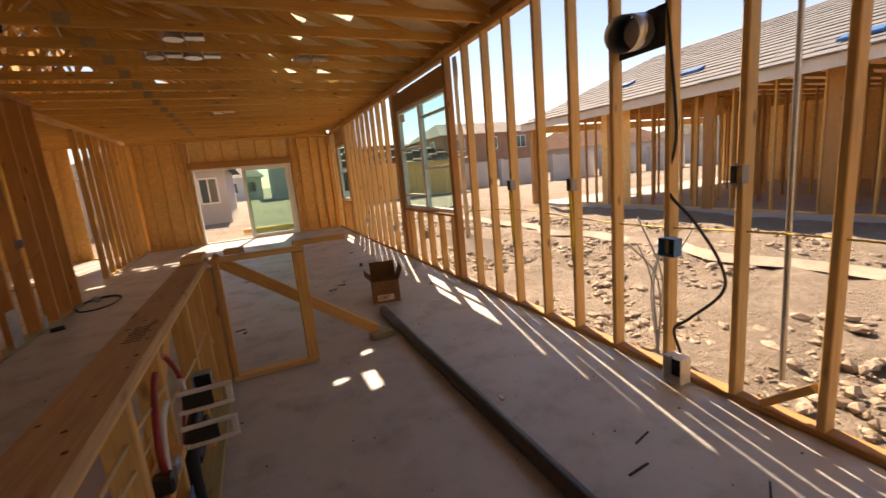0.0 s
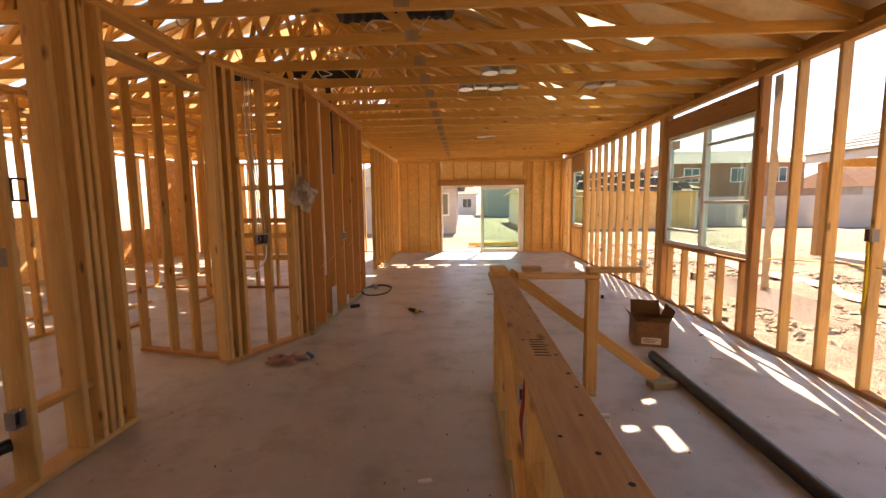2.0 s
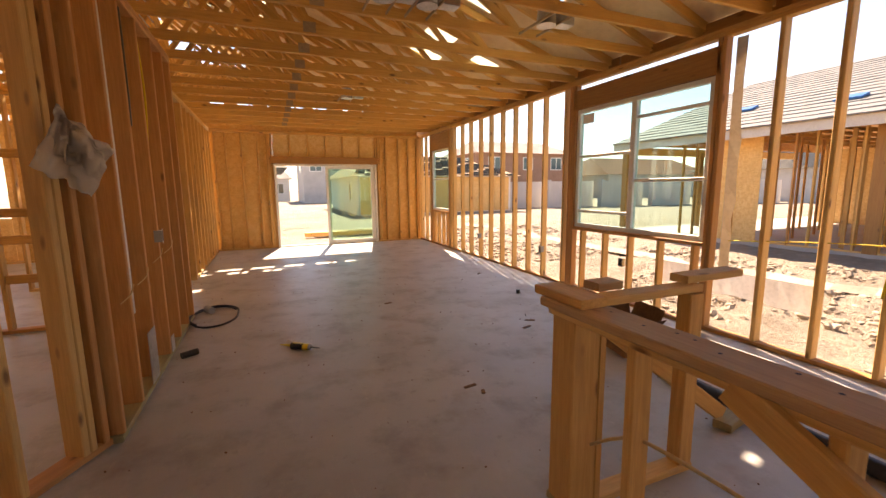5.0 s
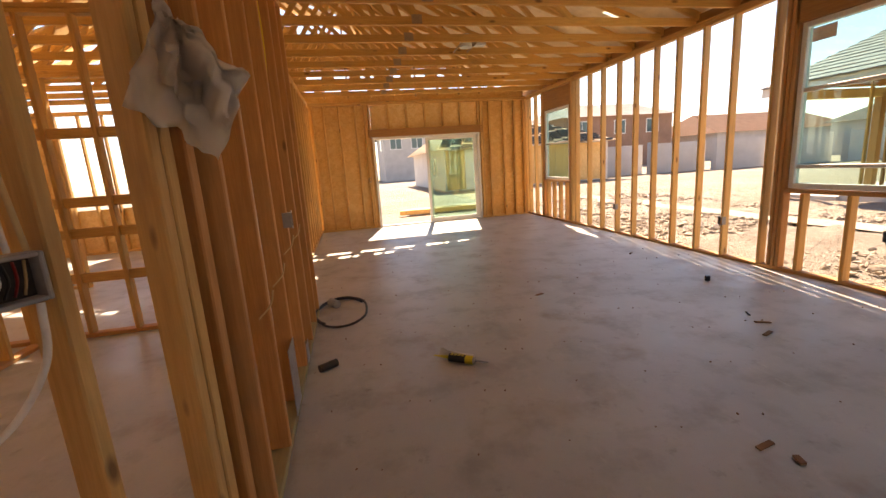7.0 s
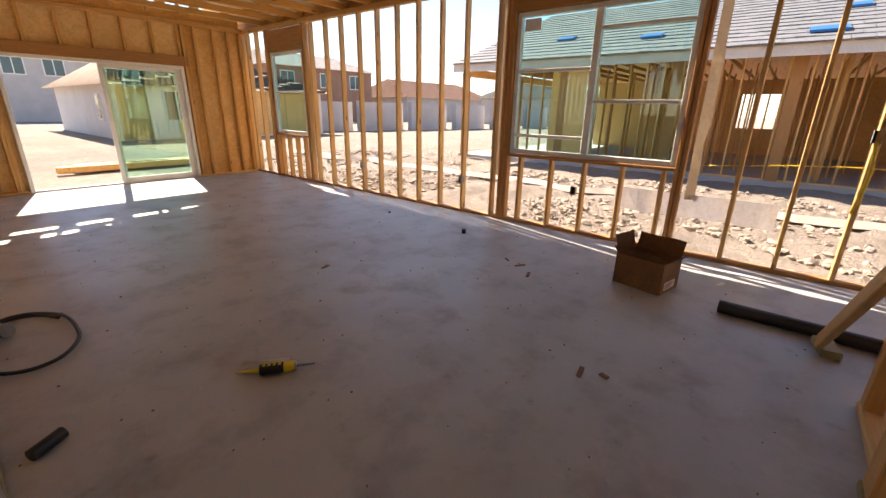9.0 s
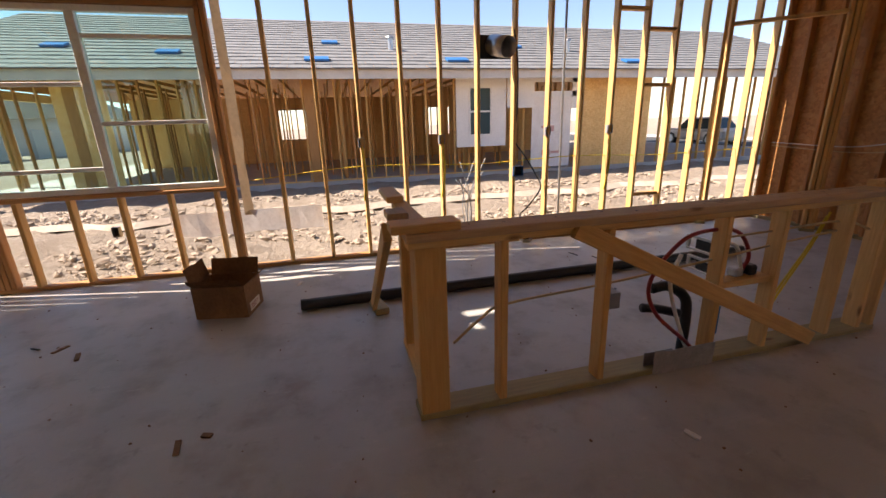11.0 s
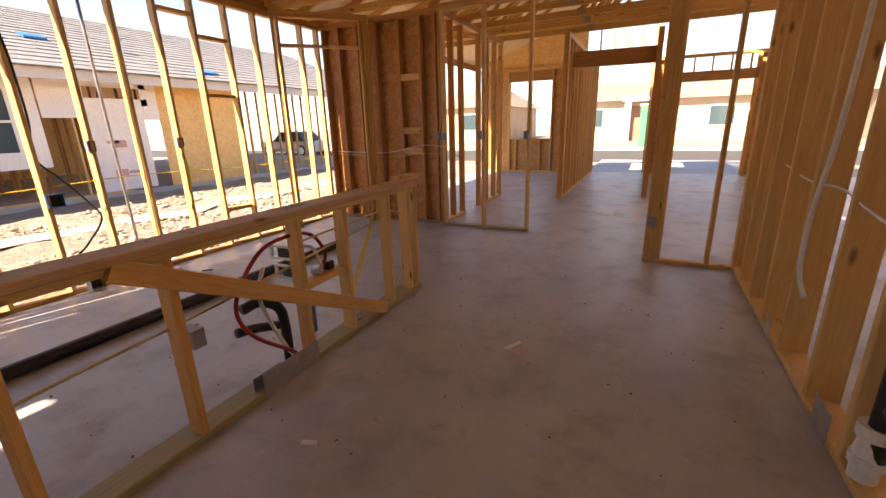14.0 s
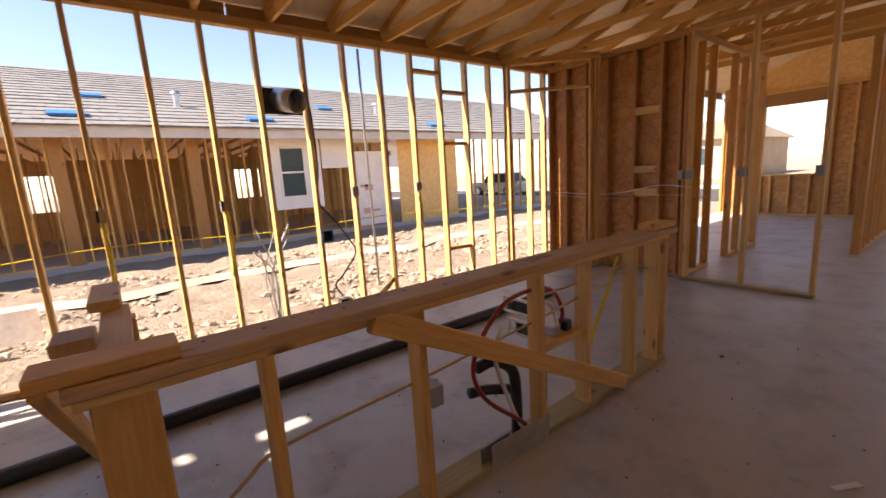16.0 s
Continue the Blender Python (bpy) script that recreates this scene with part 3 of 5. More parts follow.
def deck():
    """Roof boards on both slopes, with square holes for vents and others added for light."""
    t = 0.015
    holes = [(1.05, 7.17, 0.04, 0.05), (0.79, 6.92, 0.045, 0.07), (0.98, 6.72, 0.04, 0.14)]
    covered = [(0.42, 6.12, 0.2, 0.16), (0.40, 6.72, 0.2, 0.14), (0.42, 7.40, 0.2, 0.15), (0.43, 8.62, 0.2, 0.17), (0.48, 9.35, 0.22, 0.15),
               (1.18, 8.72, 0.18, 0.14), (1.42, 9.60, 0.16, 0.11), (0.92, 6.16, 0.13, 0.12)]
    # Added sheeted openings: bright specks, and extra light for the trusses.
    covered += [(-3.3 + 0.36 * i, 10.35 + 0.6 * k, 0.13, 0.05) for i in range(5) for k in range(4)]
    covered += [(-0.9, 4.35 + 1.2 * k, 0.16, 0.09) for k in range(3)]
    # Slots by the north gable are added to drop sun patches below.
    holes += covered + [(-2.7 + 0.33 * i, 13.62, 0.11, 0.09) for i in range(3)] + [(-1.85, -6.7, 0.7, 1.1)]
    ob = base("roof_deck", "pale board roof deck with vent holes and added light openings", "roof", kind="structure")
    bm = bmesh.new()
    ys = sorted({-8.3, 14.4} | {round(v, 3) for h in holes for v in (h[1] - h[3], h[1] + h[3])})
    xs = sorted({EAVE_X + 0.02, RIDGE} | {round(v, 3) for h in holes for v in (h[0] - h[2], h[0] + h[2])})
    for x0, x1 in zip(xs, xs[1:]):
        for y0, y1 in zip(ys, ys[1:]):
            cx, cy = (x0 + x1) / 2, (y0 + y1) / 2
            if any(abs(cx - h[0]) < h[2] and abs(cy - h[1]) < h[3] for h in holes):
                continue
            q = [bm.verts.new((x, y, roof_z(x) + 0.05)) for x, y in ((x0, y0), (x1, y0), (x1, y1), (x0, y1))]
            bm.faces.new(q)
    bmesh.ops.remove_doubles(bm, verts=bm.verts, dist=0.0005)
    bmesh.ops.solidify(bm, geom=bm.faces[:], thickness=-t)
    part("east_slope", bm, DECK, ob)
    for x, y, w, d in covered:
        bm = bmesh.new()
        bm.faces.new([bm.verts.new((px, py, roof_z(px) + 0.056)) for px, py in ((x - w - 0.05, y - d - 0.05), (x + w + 0.05, y - d - 0.05), (x + w + 0.05, y + d + 0.05), (x - w - 0.05, y + d + 0.05))])
        bmesh.ops.solidify(bm, geom=bm.faces[:], thickness=-0.002)
        part("glow_sheet", bm, FELT, ob, "thin translucent sheet over a deck opening, glowing with daylight")
    bm = bmesh.new()
    xw = 2 * RIDGE - EAVE_X
    for y0, y1 in [(-8.2 + 0.61 * i, -8.2 + 0.61 * (i + 1) - (0.16 if i % 2 else 0.05)) for i in range(37)]:
        q = [bm.verts.new((x, y, roof_z(x) + 0.05)) for x, y in ((xw, y0), (RIDGE, y0), (RIDGE, y1), (xw, y1))]
        bm.faces.new(q)
    bmesh.ops.solidify(bm, geom=bm.faces[:], thickness=-t)
    part("west_slope", bm, DECK, ob)


deck()
# gable end over the north wall, open between its blocks
gable = base("gable_north", "gable framing above the garden door, partly open", "wall", kind="structure")
for i in range(14):
    x = -5.2 + i * 0.5
    zt = roof_z(x) - 0.02
    if zt > H + 0.35:
        board("gable_stud", (x, 13.85, H + 0.09), (x, 13.85, zt), T, D, STUD, gable, (1, 0, 0))
for z0, z1, x0, x1 in ((2.79, 2.95, -3.1, 1.9), (3.12, 3.30, -3.1, 1.9), (3.48, 4.2, -3.1, 0.4), (2.79, 4.35, -6.5, -3.1)):
    xr = x1
    bm = bmesh.new()
    add_box(bm, (x0, 13.905, z0), (xr, 13.917, z1))
    part("gable_panel", bm, OSB, gable)
for i in range(9):
    x = -2.9 + i * 0.56
    box("gable_block", (x, 13.905, 2.952), (x + 0.17, 13.917, 3.118), OSB, gable)
    box("gable_block", (x + 0.2, 13.905, 3.302), (x + 0.45, 13.917, 3.478), OSB, gable)


# ---- windows and the sliding door ----
def window_unit(name, y0, y1, z0, z1, rails, x=XE, label=""):
    """A white vinyl window in the east wall: frame, panes, and rails as (from, to, height)."""
    ob = base(name, label, "window", kind="structure")
    f = 0.05
    for n_, lo, hi in (("jamb", (y0, z0), (y0 + f, z1)), ("jamb", (y1 - f, z0), (y1, z1)), ("head", (y0 + f, z1 - f), (y1 - f, z1)), ("window_sill", (y0 + f, z0), (y1 - f, z0 + f))):
        box(n_, (x - 0.02, lo[0], lo[1]), (x + 0.05, hi[0], hi[1]), VINYL, ob, bevel=0.004)
    for a, b, z in rails:
        box("meeting_rail", (x - 0.005, a, z - 0.018), (x + 0.035, b, z + 0.018), VINYL, ob, bevel=0.003)
    return ob


w1 = window_unit("window_1", 5.63, 7.50, 0.865, 2.41, [(6.6, 7.45, 1.80), (6.6, 7.45, 1.08), (5.68, 6.53, 2.18), (5.68, 6.53, 1.47)], label="white vinyl twin window with factory screens, unglazed wall round it")
box("mullion", (XE - 0.02, 6.53, 0.915), (XE + 0.05, 6.60, 2.36), VINYL, w1, bevel=0.004)
for a, b in ((5.68, 6.53), (6.6, 7.45)):
    o = box("pane", (XE + 0.012, a, 0.915), (XE + 0.017, b, 2.36), SCREEN, w1)
    o.visible_shadow = False
box("sticker", (XE + 0.004, 7.22, 2.22), (XE + 0.008, 7.42, 2.34), PAPER, w1, "torn paper sticker on the glass")
w2 = window_unit("window_2", 11.82, 12.88, 0.865, 2.32, [(11.87, 12.83, 1.62)], label="white vinyl window near the corner of the room")
box("pane", (XE + 0.012, 11.87, 0.915), (XE + 0.017, 12.83, 2.27), SCREEN, w2).visible_shadow = False

# house wrap flaps beside the window
for y, w in ((5.44, 0.0), (7.70, 0.0), (11.64, 0.0)):
    bm = bmesh.new()
    prev = None
    for i in range(13):
        z = 0.55 + i * 0.18
        a = bm.verts.new((XE + 0.07 + 0.02 * jit(i, y), y - w - 0.05 * abs(jit(i, 2 + y)), z))
        b = bm.verts.new((XE + 0.05, y + 0.07, z))
        if prev:
            bm.faces.new((prev[0], a, b, prev[1]))
        prev = (a, b)
    bmesh.ops.solidify(bm, geom=bm.faces[:], thickness=0.003)
    o = part("flashing_strip", bm, BUFF)
    tagged(o, "creased buff flashing strip hanging beside a window", "flashing", "flashing strips of the windows")
bm = bmesh.new()
prev = None
for i in range(13):
    y = 4.75 + i * 0.12
    a = bm.verts.new((XE + 0.075 + 0.05 * abs(jit(i)), y, 0.36 + 0.03 * jit(i, 3)))
    b = bm.verts.new((XE + 0.06, y, 0.60))
    if prev:
        bm.faces.new((prev[0], a, b, prev[1]))
    prev = (a, b)
bmesh.ops.solidify(bm, geom=bm.faces[:], thickness=0.003)
tagged(part("flashing_apron", bm, PAPER), "buff paper flashing hanging under the window", "flashing")

sd = base("door_1", "white vinyl sliding garden door, slid open, tinted glass", "sliding door", kind="structure")
for n_, lo, hi in (("jamb", (-1.77, 13.80, 0.0), (-1.72, 13.92, 2.03)), ("jamb", (0.68, 13.80, 0.0), (0.73, 13.92, 2.03)),
                   ("head", (-1.72, 13.80, 1.975), (0.68, 13.92, 2.03)), ("track", (-1.72, 13.80, 0.0), (0.68, 13.92, 0.03))):
    box(n_, lo, hi, VINYL, sd, bevel=0.004)
for y, x0 in ((13.83, -0.57), (13.875, -0.52)):
    leaf = new("sliding_panel")
    leaf.parent = sd
    x1 = x0 + 1.2
    for lo, hi in (((x0, 0.035), (x0 + 0.06, 1.97)), ((x1 - 0.06, 0.035), (x1, 1.97)), ((x0 + 0.06, 1.91), (x1 - 0.06, 1.97)), ((x0 + 0.06, 0.035), (x1 - 0.06, 0.11))):
        box("stile", (lo[0], y - 0.018, lo[1]), (hi[0], y + 0.018, hi[1]), VINYL, leaf, bevel=0.004)
    box("pane", (x0 + 0.06, y - 0.003, 0.11), (x1 - 0.06, y + 0.003, 1.91), GREENPANE if y < 13.85 else PANE, leaf).visible_shadow = False

# ---- kitchen island: low stud wall ----
PX = -0.785
isl = base("island_wall", "low stud wall of a kitchen island with a wide scuffed cap", "low wall")
PD = 0.14


def isl_board(name, p0, p1, w, d, mat, side, label=""):
    return board(name, p0, p1, w, d, mat, isl, side, label)


CAP = 0.95
isl_board("sole_plate", (PX, 1.27, T / 2), (PX, 4.31, T / 2), PD, T, TREATED, (1, 0, 0), "green-stained treated sole plate")
isl_board("top_plate", (PX - 0.02, 1.27, CAP - 0.058), (PX - 0.02, 4.33, CAP - 0.058), 0.10, T, PALE, (1, 0, 0))
isl_board("cap", (PX - 0.028, 1.24, CAP - 0.019), (PX - 0.028, 4.34, CAP - 0.019), 0.158, T, CAPW, (1, 0, 0), "wide cap board with nail holes and pencil marks")
isl_board("cap_block", (PX - 0.03, 4.10, CAP + 0.020), (PX - 0.03, 4.40, CAP + 0.020), 0.13, T, STUD, (1, 0, 0))
isl_board("cap_scrap", (PX + 0.16, 4.33, CAP + 0.021), (PX + 0.30, 4.33, CAP + 0.021), 0.10, T, CAPW, (0, 1, 0))
isl_board("cap_block", (PX - 0.03, 1.25, CAP + 0.021), (PX - 0.03, 1.50, CAP + 0.021), 0.13, T, STUD, (1, 0, 0))
for y, w, mt in ((3.88, T, STUD), (3.32, T, STUD), (2.60, T, STUD), (2.20, T, PALE), (1.69, T, PALE), (1.41, T, PALE), (1.29, T, PALE)):
    isl_board("stud", (PX - 0.022, y, T), (PX - 0.022, y + 0.004, CAP - 0.076), w, 0.089, mt, (0, 1, 0))
isl_board("corner_post", (PX, 4.232, T), (PX, 4.232, CAP - 0.076), 0.14, PD - 0.004, STUD, (0, 1, 0))
isl_board("brace", (PX - 0.087, 3.54, 0.90), (PX - 0.087, 1.86, 0.05), T, 0.089, STUD, (1, 0, 0))
isl_board("blocking", (PX, 2.22, 0.47), (PX, 2.58, 0.47), 0.089, T, STUD, (1, 0, 0))
isl_board("return_plate", (PX + 0.08, 4.22, T / 2), (-0.07, 4.22, T / 2), 0.089, T, PALE, (0, 1, 0))
isl_board("return_post", (-0.115, 4.22, T), (-0.115, 4.22, CAP - 0.04), 0.075, 0.089, STUD, (0, 1, 0))
isl_board("return_post", (PX + 0.10, 4.22, T), (PX + 0.10, 4.22, CAP - 0.04), T, 0.089, STUD, (1, 0, 0))
isl_board("return_rail", (PX + 0.11, 4.24, CAP - 0.019), (-0.06, 4.24, CAP - 0.019), 0.089, T, PALE, (0, 1, 0))
isl_board("loose_rail", (-0.14, 4.27, CAP + 0.021), (0.26, 4.27, CAP + 0.021), 0.10, T, PALE, (0, 1, 0))
isl_board("kicker", (PX + 0.06, 4.40, CAP - 0.02), (0.47, 4.40, 0.06), T, 0.089, STUD, (0, 1, 0), "sloping brace nailed to a foot block")
isl_board("foot_block", (0.40, 4.34, 0.026), (0.60, 4.38, 0.026), 0.10, 0.05, TREATED, (0, 1, 0), "green treated foot block")
# pencil marks and nail holes on the cap
for i in range(26):
    y = 1.3 + 2.9 * ((i * 0.618) % 1.0)
    x = PX - 0.03 + 0.065 * 2 * jit(i, 5)
    bm = bmesh.new()
    bmesh.ops.create_circle(bm, cap_ends=True, radius=0.006 + 0.006 * abs(jit(i, 9)), segments=7, matrix=Matrix.Translation((x, y, CAP + 0.0012)))
    part("nail_hole", bm, INK, isl)
for i in range(7):
    box("pencil_mark", (PX - 0.05 + 0.008 * jit(i), 2.50 + i * 0.028, CAP + 0.0005), (PX + 0.005, 2.507 + i * 0.028, CAP + 0.0014), INK, isl)
# plumbing and wiring inside the island
plumb = base("sink_rough_in", "black drain, red and white tubes roughed in at the island", "plumbing", at=(0, 0, 0))
tube("drain_pipe", [(PX + 0.02, 2.72, 0.0), (PX + 0.02, 2.72, 0.28), (PX + 0.03, 2.74, 0.40), (PX + 0.05, 2.84, 0.47), (PX + 0.05, 2.95, 0.47)], 0.029, ABS, plumb, n=12)
tube("drain_arm", [(PX + 0.03, 2.76, 0.30), (PX + 0.05, 2.90, 0.34), (PX + 0.05, 3.0, 0.36)], 0.026, ABS, plumb, n=12)
tube("hot_tube", [(PX - 0.03, 2.66, 0.0), (PX - 0.03, 2.72, 0.12), (PX - 0.03, 2.98, 0.36), (PX - 0.01, 3.02, 0.55), (PX - 0.02, 2.85, 0.76), (PX, 2.6, 0.79), (PX + 0.02, 2.42, 0.74), (PX + 0.03, 2.32, 0.6), (PX + 0.03, 2.36, 0.5)], 0.011, REDPEX, plumb, n=10)
tube("cold_tube", [(PX + 0.0, 2.66, 0.0), (PX - 0.01, 2.78, 0.22), (PX + 0.02, 2.86, 0.5), (PX + 0.03, 2.80, 0.66)], 0.011, WHITEP, plumb, n=10)
tube("cold_tube", [(PX + 0.03, 2.52, 0.70), (PX + 0.03, 2.42, 0.66), (PX + 0.03, 2.36, 0.52)], 0.011, WHITEP, plumb, n=10)
box("valve", (PX - 0.01, 2.28, 0.49), (PX + 0.06, 2.34, 0.55), ABS, plumb, bevel=0.01)
box("valve", (PX - 0.01, 2.38, 0.49), (PX + 0.06, 2.44, 0.54), GALV, plumb, bevel=0.01)
for x, y0, y1, z in ((PX - PD / 2 - 0.003, 2.58, 2.99, 0.14), (PX - 0.03, 2.83, 3.02, 0.12)):
    o = box("nail_plate", (x - 0.0015, y0, 0.002), (x + 0.0015, y1, z), GALV)
    tagged(o, "dull steel nail plate on the sole plate", "metal plate", "steel nail plates")


def junction_box(at, rz=0.0, mat=GREYP, size=(0.055, 0.06, 0.095), label="grey plastic electrical box nailed to a stud"):
    """An open wiring box with its mouth towards local -x, ears and clamps."""
    ob = base("electrical_box", label, "electrical box", "wiring boxes on the studs")
    w, d, h = size
    t = 0.004
    bm = bmesh.new()
    for lo, hi in (((0.0, -d / 2, -h / 2), (w, -d / 2 + t, h / 2)), ((0.0, d / 2 - t, -h / 2), (w, d / 2, h / 2)), ((0.0, -d / 2 + t, -h / 2), (w, d / 2 - t, -h / 2 + t)),
                   ((0.0, -d / 2 + t, h / 2 - t), (w, d / 2 - t, h / 2)), ((w - t, -d / 2 + t, -h / 2 + t), (w, d / 2 - t, h / 2 - t))):
        add_box(bm, lo, hi)
    part("shell", bm, mat, ob)
    # Near-black slab at the back: the shade inside the box, painted in.
    box("inside", (w - t - 0.012, -d / 2 + t + 0.002, -h / 2 + t + 0.002), (w - t - 0.001, d / 2 - t - 0.002, h / 2 - t - 0.002), INK, ob)
    for s in (-1, 1):
        box("ear", (-0.003, -0.006, s * (h / 2 + 0.005) - 0.006), (0.003, 0.006, s * (h / 2 + 0.005) + 0.006), GALV, ob)
    ob.matrix_world = pose(*at, 0, 0, rz)
    return ob


for y, z, mt in ((1.33, 1.265, GREYP), (2.14, 1.265, BLUEP), (3.39, 1.22, GREYP), (4.24, 1.22, GREYP), (6.57, 0.50, GREYP), (8.18, 0.45, GREYP), (10.25, 0.45, GREYP)):
    junction_box((1.905, y + 0.05, z), 0, mt if mt != BLUEP else GREYP)
junction_box((1.87, 2.56, 0.84), 0, BLUEP, (0.07, 0.11, 0.11), "blue plastic electrical box on a stud")
junction_box((1.80, 2.46, 0.10), 0, WHITEP, (0.09, 0.12, 0.16), "white plastic outlet box standing on the sole plate")
junction_box((-0.75, 3.20, 0.46), 90, GREYP, (0.06, 0.09, 0.09), "dark electrical box on an island stud")
for p, r in (((-0.6, -0.91, 1.23), 90), ((-0.10, -0.90, 1.22), 90), ((0.0, -0.92, 1.22), 90), ((-1.2, -0.91, 1.22), 90), ((-2.66, -0.1, 0.42), 60),
             ((-3.38, 3.06, 1.24), 180), ((-3.38, 3.0, 0.40), 180), ((-3.44, 4.93, 1.02), 120), ((-2.77, 6.93, 1.05), 180), ((-1.9, 13.79, 1.1), 90)):
    junction_box(p, r)

# range vent duct in the east wall
vent = base("vent_duct", "round steel vent duct in a black plate between studs", "vent duct")
bm = bmesh.new()
bmesh.ops.create_cone(bm, cap_ends=False, segments=28, radius1=0.105, radius2=0.105, depth=0.26, matrix=pose(1.86, 2.80, 2.13, 0, 78, 18))
bmesh.ops.solidify(bm, geom=bm.faces[:], thickness=0.003)
part("sleeve", bm, GALV, vent, smooth=True)
box("plate", (1.965, 2.64, 2.02), (1.975, 2.99, 2.25), INK, vent)
bm = bmesh.new()
bmesh.ops.create_cone(bm, cap_ends=True, segments=24, radius1=0.09, radius2=0.09, depth=0.01, matrix=pose(1.93, 2.80, 2.13, 0, 78, 18))
part("damper", bm, GALV, vent)
tube("power_cable", [(1.93, 2.62, 2.3), (1.92, 2.58, 2.0), (1.95, 2.56, 1.5), (1.93, 2.60, 1.2), (1.96, 2.45, 1.0), (1.97, 2.30, 0.78), (1.93, 2.25, 0.62), (1.90, 2.42, 0.42), (1.90, 2.52, 0.32), (1.88, 2.46, 0.19)], 0.009, BLACKW, None, "black cable hanging down a stud to a box", "cable")
tube("wall_conduit", [(1.985, 1.97, 0.2), (1.985, 1.985, 1.4), (1.985, 1.99, 2.7)], 0.014, GALV, None, "thin grey steel conduit between two studs", "conduit", steps=3)
board("blocking", (1.93, 2.02, 0.06), (1.93, 1.80, 0.25), 0.06, T, STUD, we.ob, (1, 0, 0))
for y in (0.97, 1.37):
    for z in (0.45, 1.75, 2.35) if y < 1 else (2.55,):
        board("blocking", (XE, y - 0.4 + 0.03, z), (XE, y - 0.03, z), 0.089, T, STUD, we.ob, (1, 0, 0))
# yellow and tan cables
for k, (y, z0, z1) in enumerate(((1.33, 1.2, 0.55), (3.39, 1.18, 0.6), (4.24, 1.18, 0.62))):
    tube("yellow_cable", [(1.91, y + 0.05, z0), (1.90, y + 0.03, (z0 + z1) / 2), (1.93, y + 0.06, z1)], 0.012 if k else 0.008, YELLOWW, None, "bright yellow cable hanging from a wiring box", "cable", group="yellow cables")
tube("tan_cable", [(PX, 4.12, 0.36), (PX, 3.98, 0.47), (PX, 3.84, 0.53), (PX + 0.01, 3.26, 0.56), (PX, 2.60, 0.62), (PX, 2.2, 0.66), (PX, 1.69, 0.70)], 0.007, TANW, None, "tan cable threaded through the island studs", "cable", group="tan cables")
tube("tan_cable", [(PX + 0.02, 2.60, 0.73), (PX, 2.2, 0.745), (PX, 1.69, 0.755), (PX, 1.42, 0.68)], 0.007, TANW, None, "tan cable threaded through the island studs", "cable", group="tan cables")
tube("yellow_cable", [(PX + 0.06, 1.72, 0.78), (PX + 0.08, 1.78, 0.6), (PX + 0.08, 1.95, 0.35), (PX + 0.05, 2.15, 0.12)], 0.007, YELLOWW, None, "yellow cable hanging inside the island wall", "cable", group="yellow cables")
tube("yellow_cable", [(PX + 0.06, 1.70, 0.80), (PX + 0.085, 1.76, 0.58), (PX + 0.09, 1.90, 0.35), (PX + 0.05, 2.12, 0.10)], 0.007, YELLOWW, None, "yellow cable hanging inside the island wall", "cable", group="yellow cables")
tube("east_cable", [(1.965, -0.9, 0.95), (1.965, 0.6, 0.93), (1.965, 1.8, 0.97), (1.965, 3.0, 0.94), (1.965, 4.3, 0.98), (1.965, 5.4, 0.9)], 0.005, YELLOWW, None, "thin yellow cable strung along the outer studs", "cable")
tube("south_cable", [(1.8, -1.0, 0.98), (0.9, -1.0, 0.94), (0.2, -1.0, 0.99), (-0.3, -0.94, 0.96)], 0.006, TANW, None, "pale cable stapled across the kitchen studs", "cable")
tube("south_cable", [(1.8, -1.0, 1.02), (0.9, -1.0, 1.0), (0.3, -1.0, 1.1), (-0.1, -0.92, 1.08)], 0.006, WHITEP, None, "white cable stapled across the kitchen studs", "cable")

# appliance brackets on the island's kitchen side
for z, y in ((0.66, 2.64), (0.53, 2.62)):
    br = base("rough_in_bracket", "white bracket with a black plate on the island studs", "bracket", "brackets on the island")
    box("arm", (PX + 0.05, y - 0.09, z + 0.03), (PX + 0.24, y - 0.07, z + 0.045), WHITEP, br, bevel=0.004)
    box("arm", (PX + 0.05, y - 0.09, z - 0.045), (PX + 0.24, y - 0.07, z - 0.03), WHITEP, br, bevel=0.004)
    box("end_bar", (PX + 0.215, y - 0.088, z - 0.03), (PX + 0.24, y - 0.072, z + 0.03), WHITEP, br, bevel=0.004)
    box("plate", (PX + 0.07, y - 0.084, z - 0.028), (PX + 0.17, y - 0.076, z + 0.028), INK, br)
o = box("blue_tag", (PX + 0.03, 2.46, 0.12), (PX + 0.034, 2.60, 0.30), BLUEP)
tagged(o, "blue plastic tag hanging in the island wall", "tag")

# ---- things lying on the floor ----
tube("drain_length", [(0.69, 4.95, 0.045), (0.685, 3.6, 0.045), (0.68, 2.2, 0.045), (0.67, 0.6, 0.045)], 0.045, ABS, None, "long black plastic pipe lying on the slab", "pipe", steps=2, n=16)


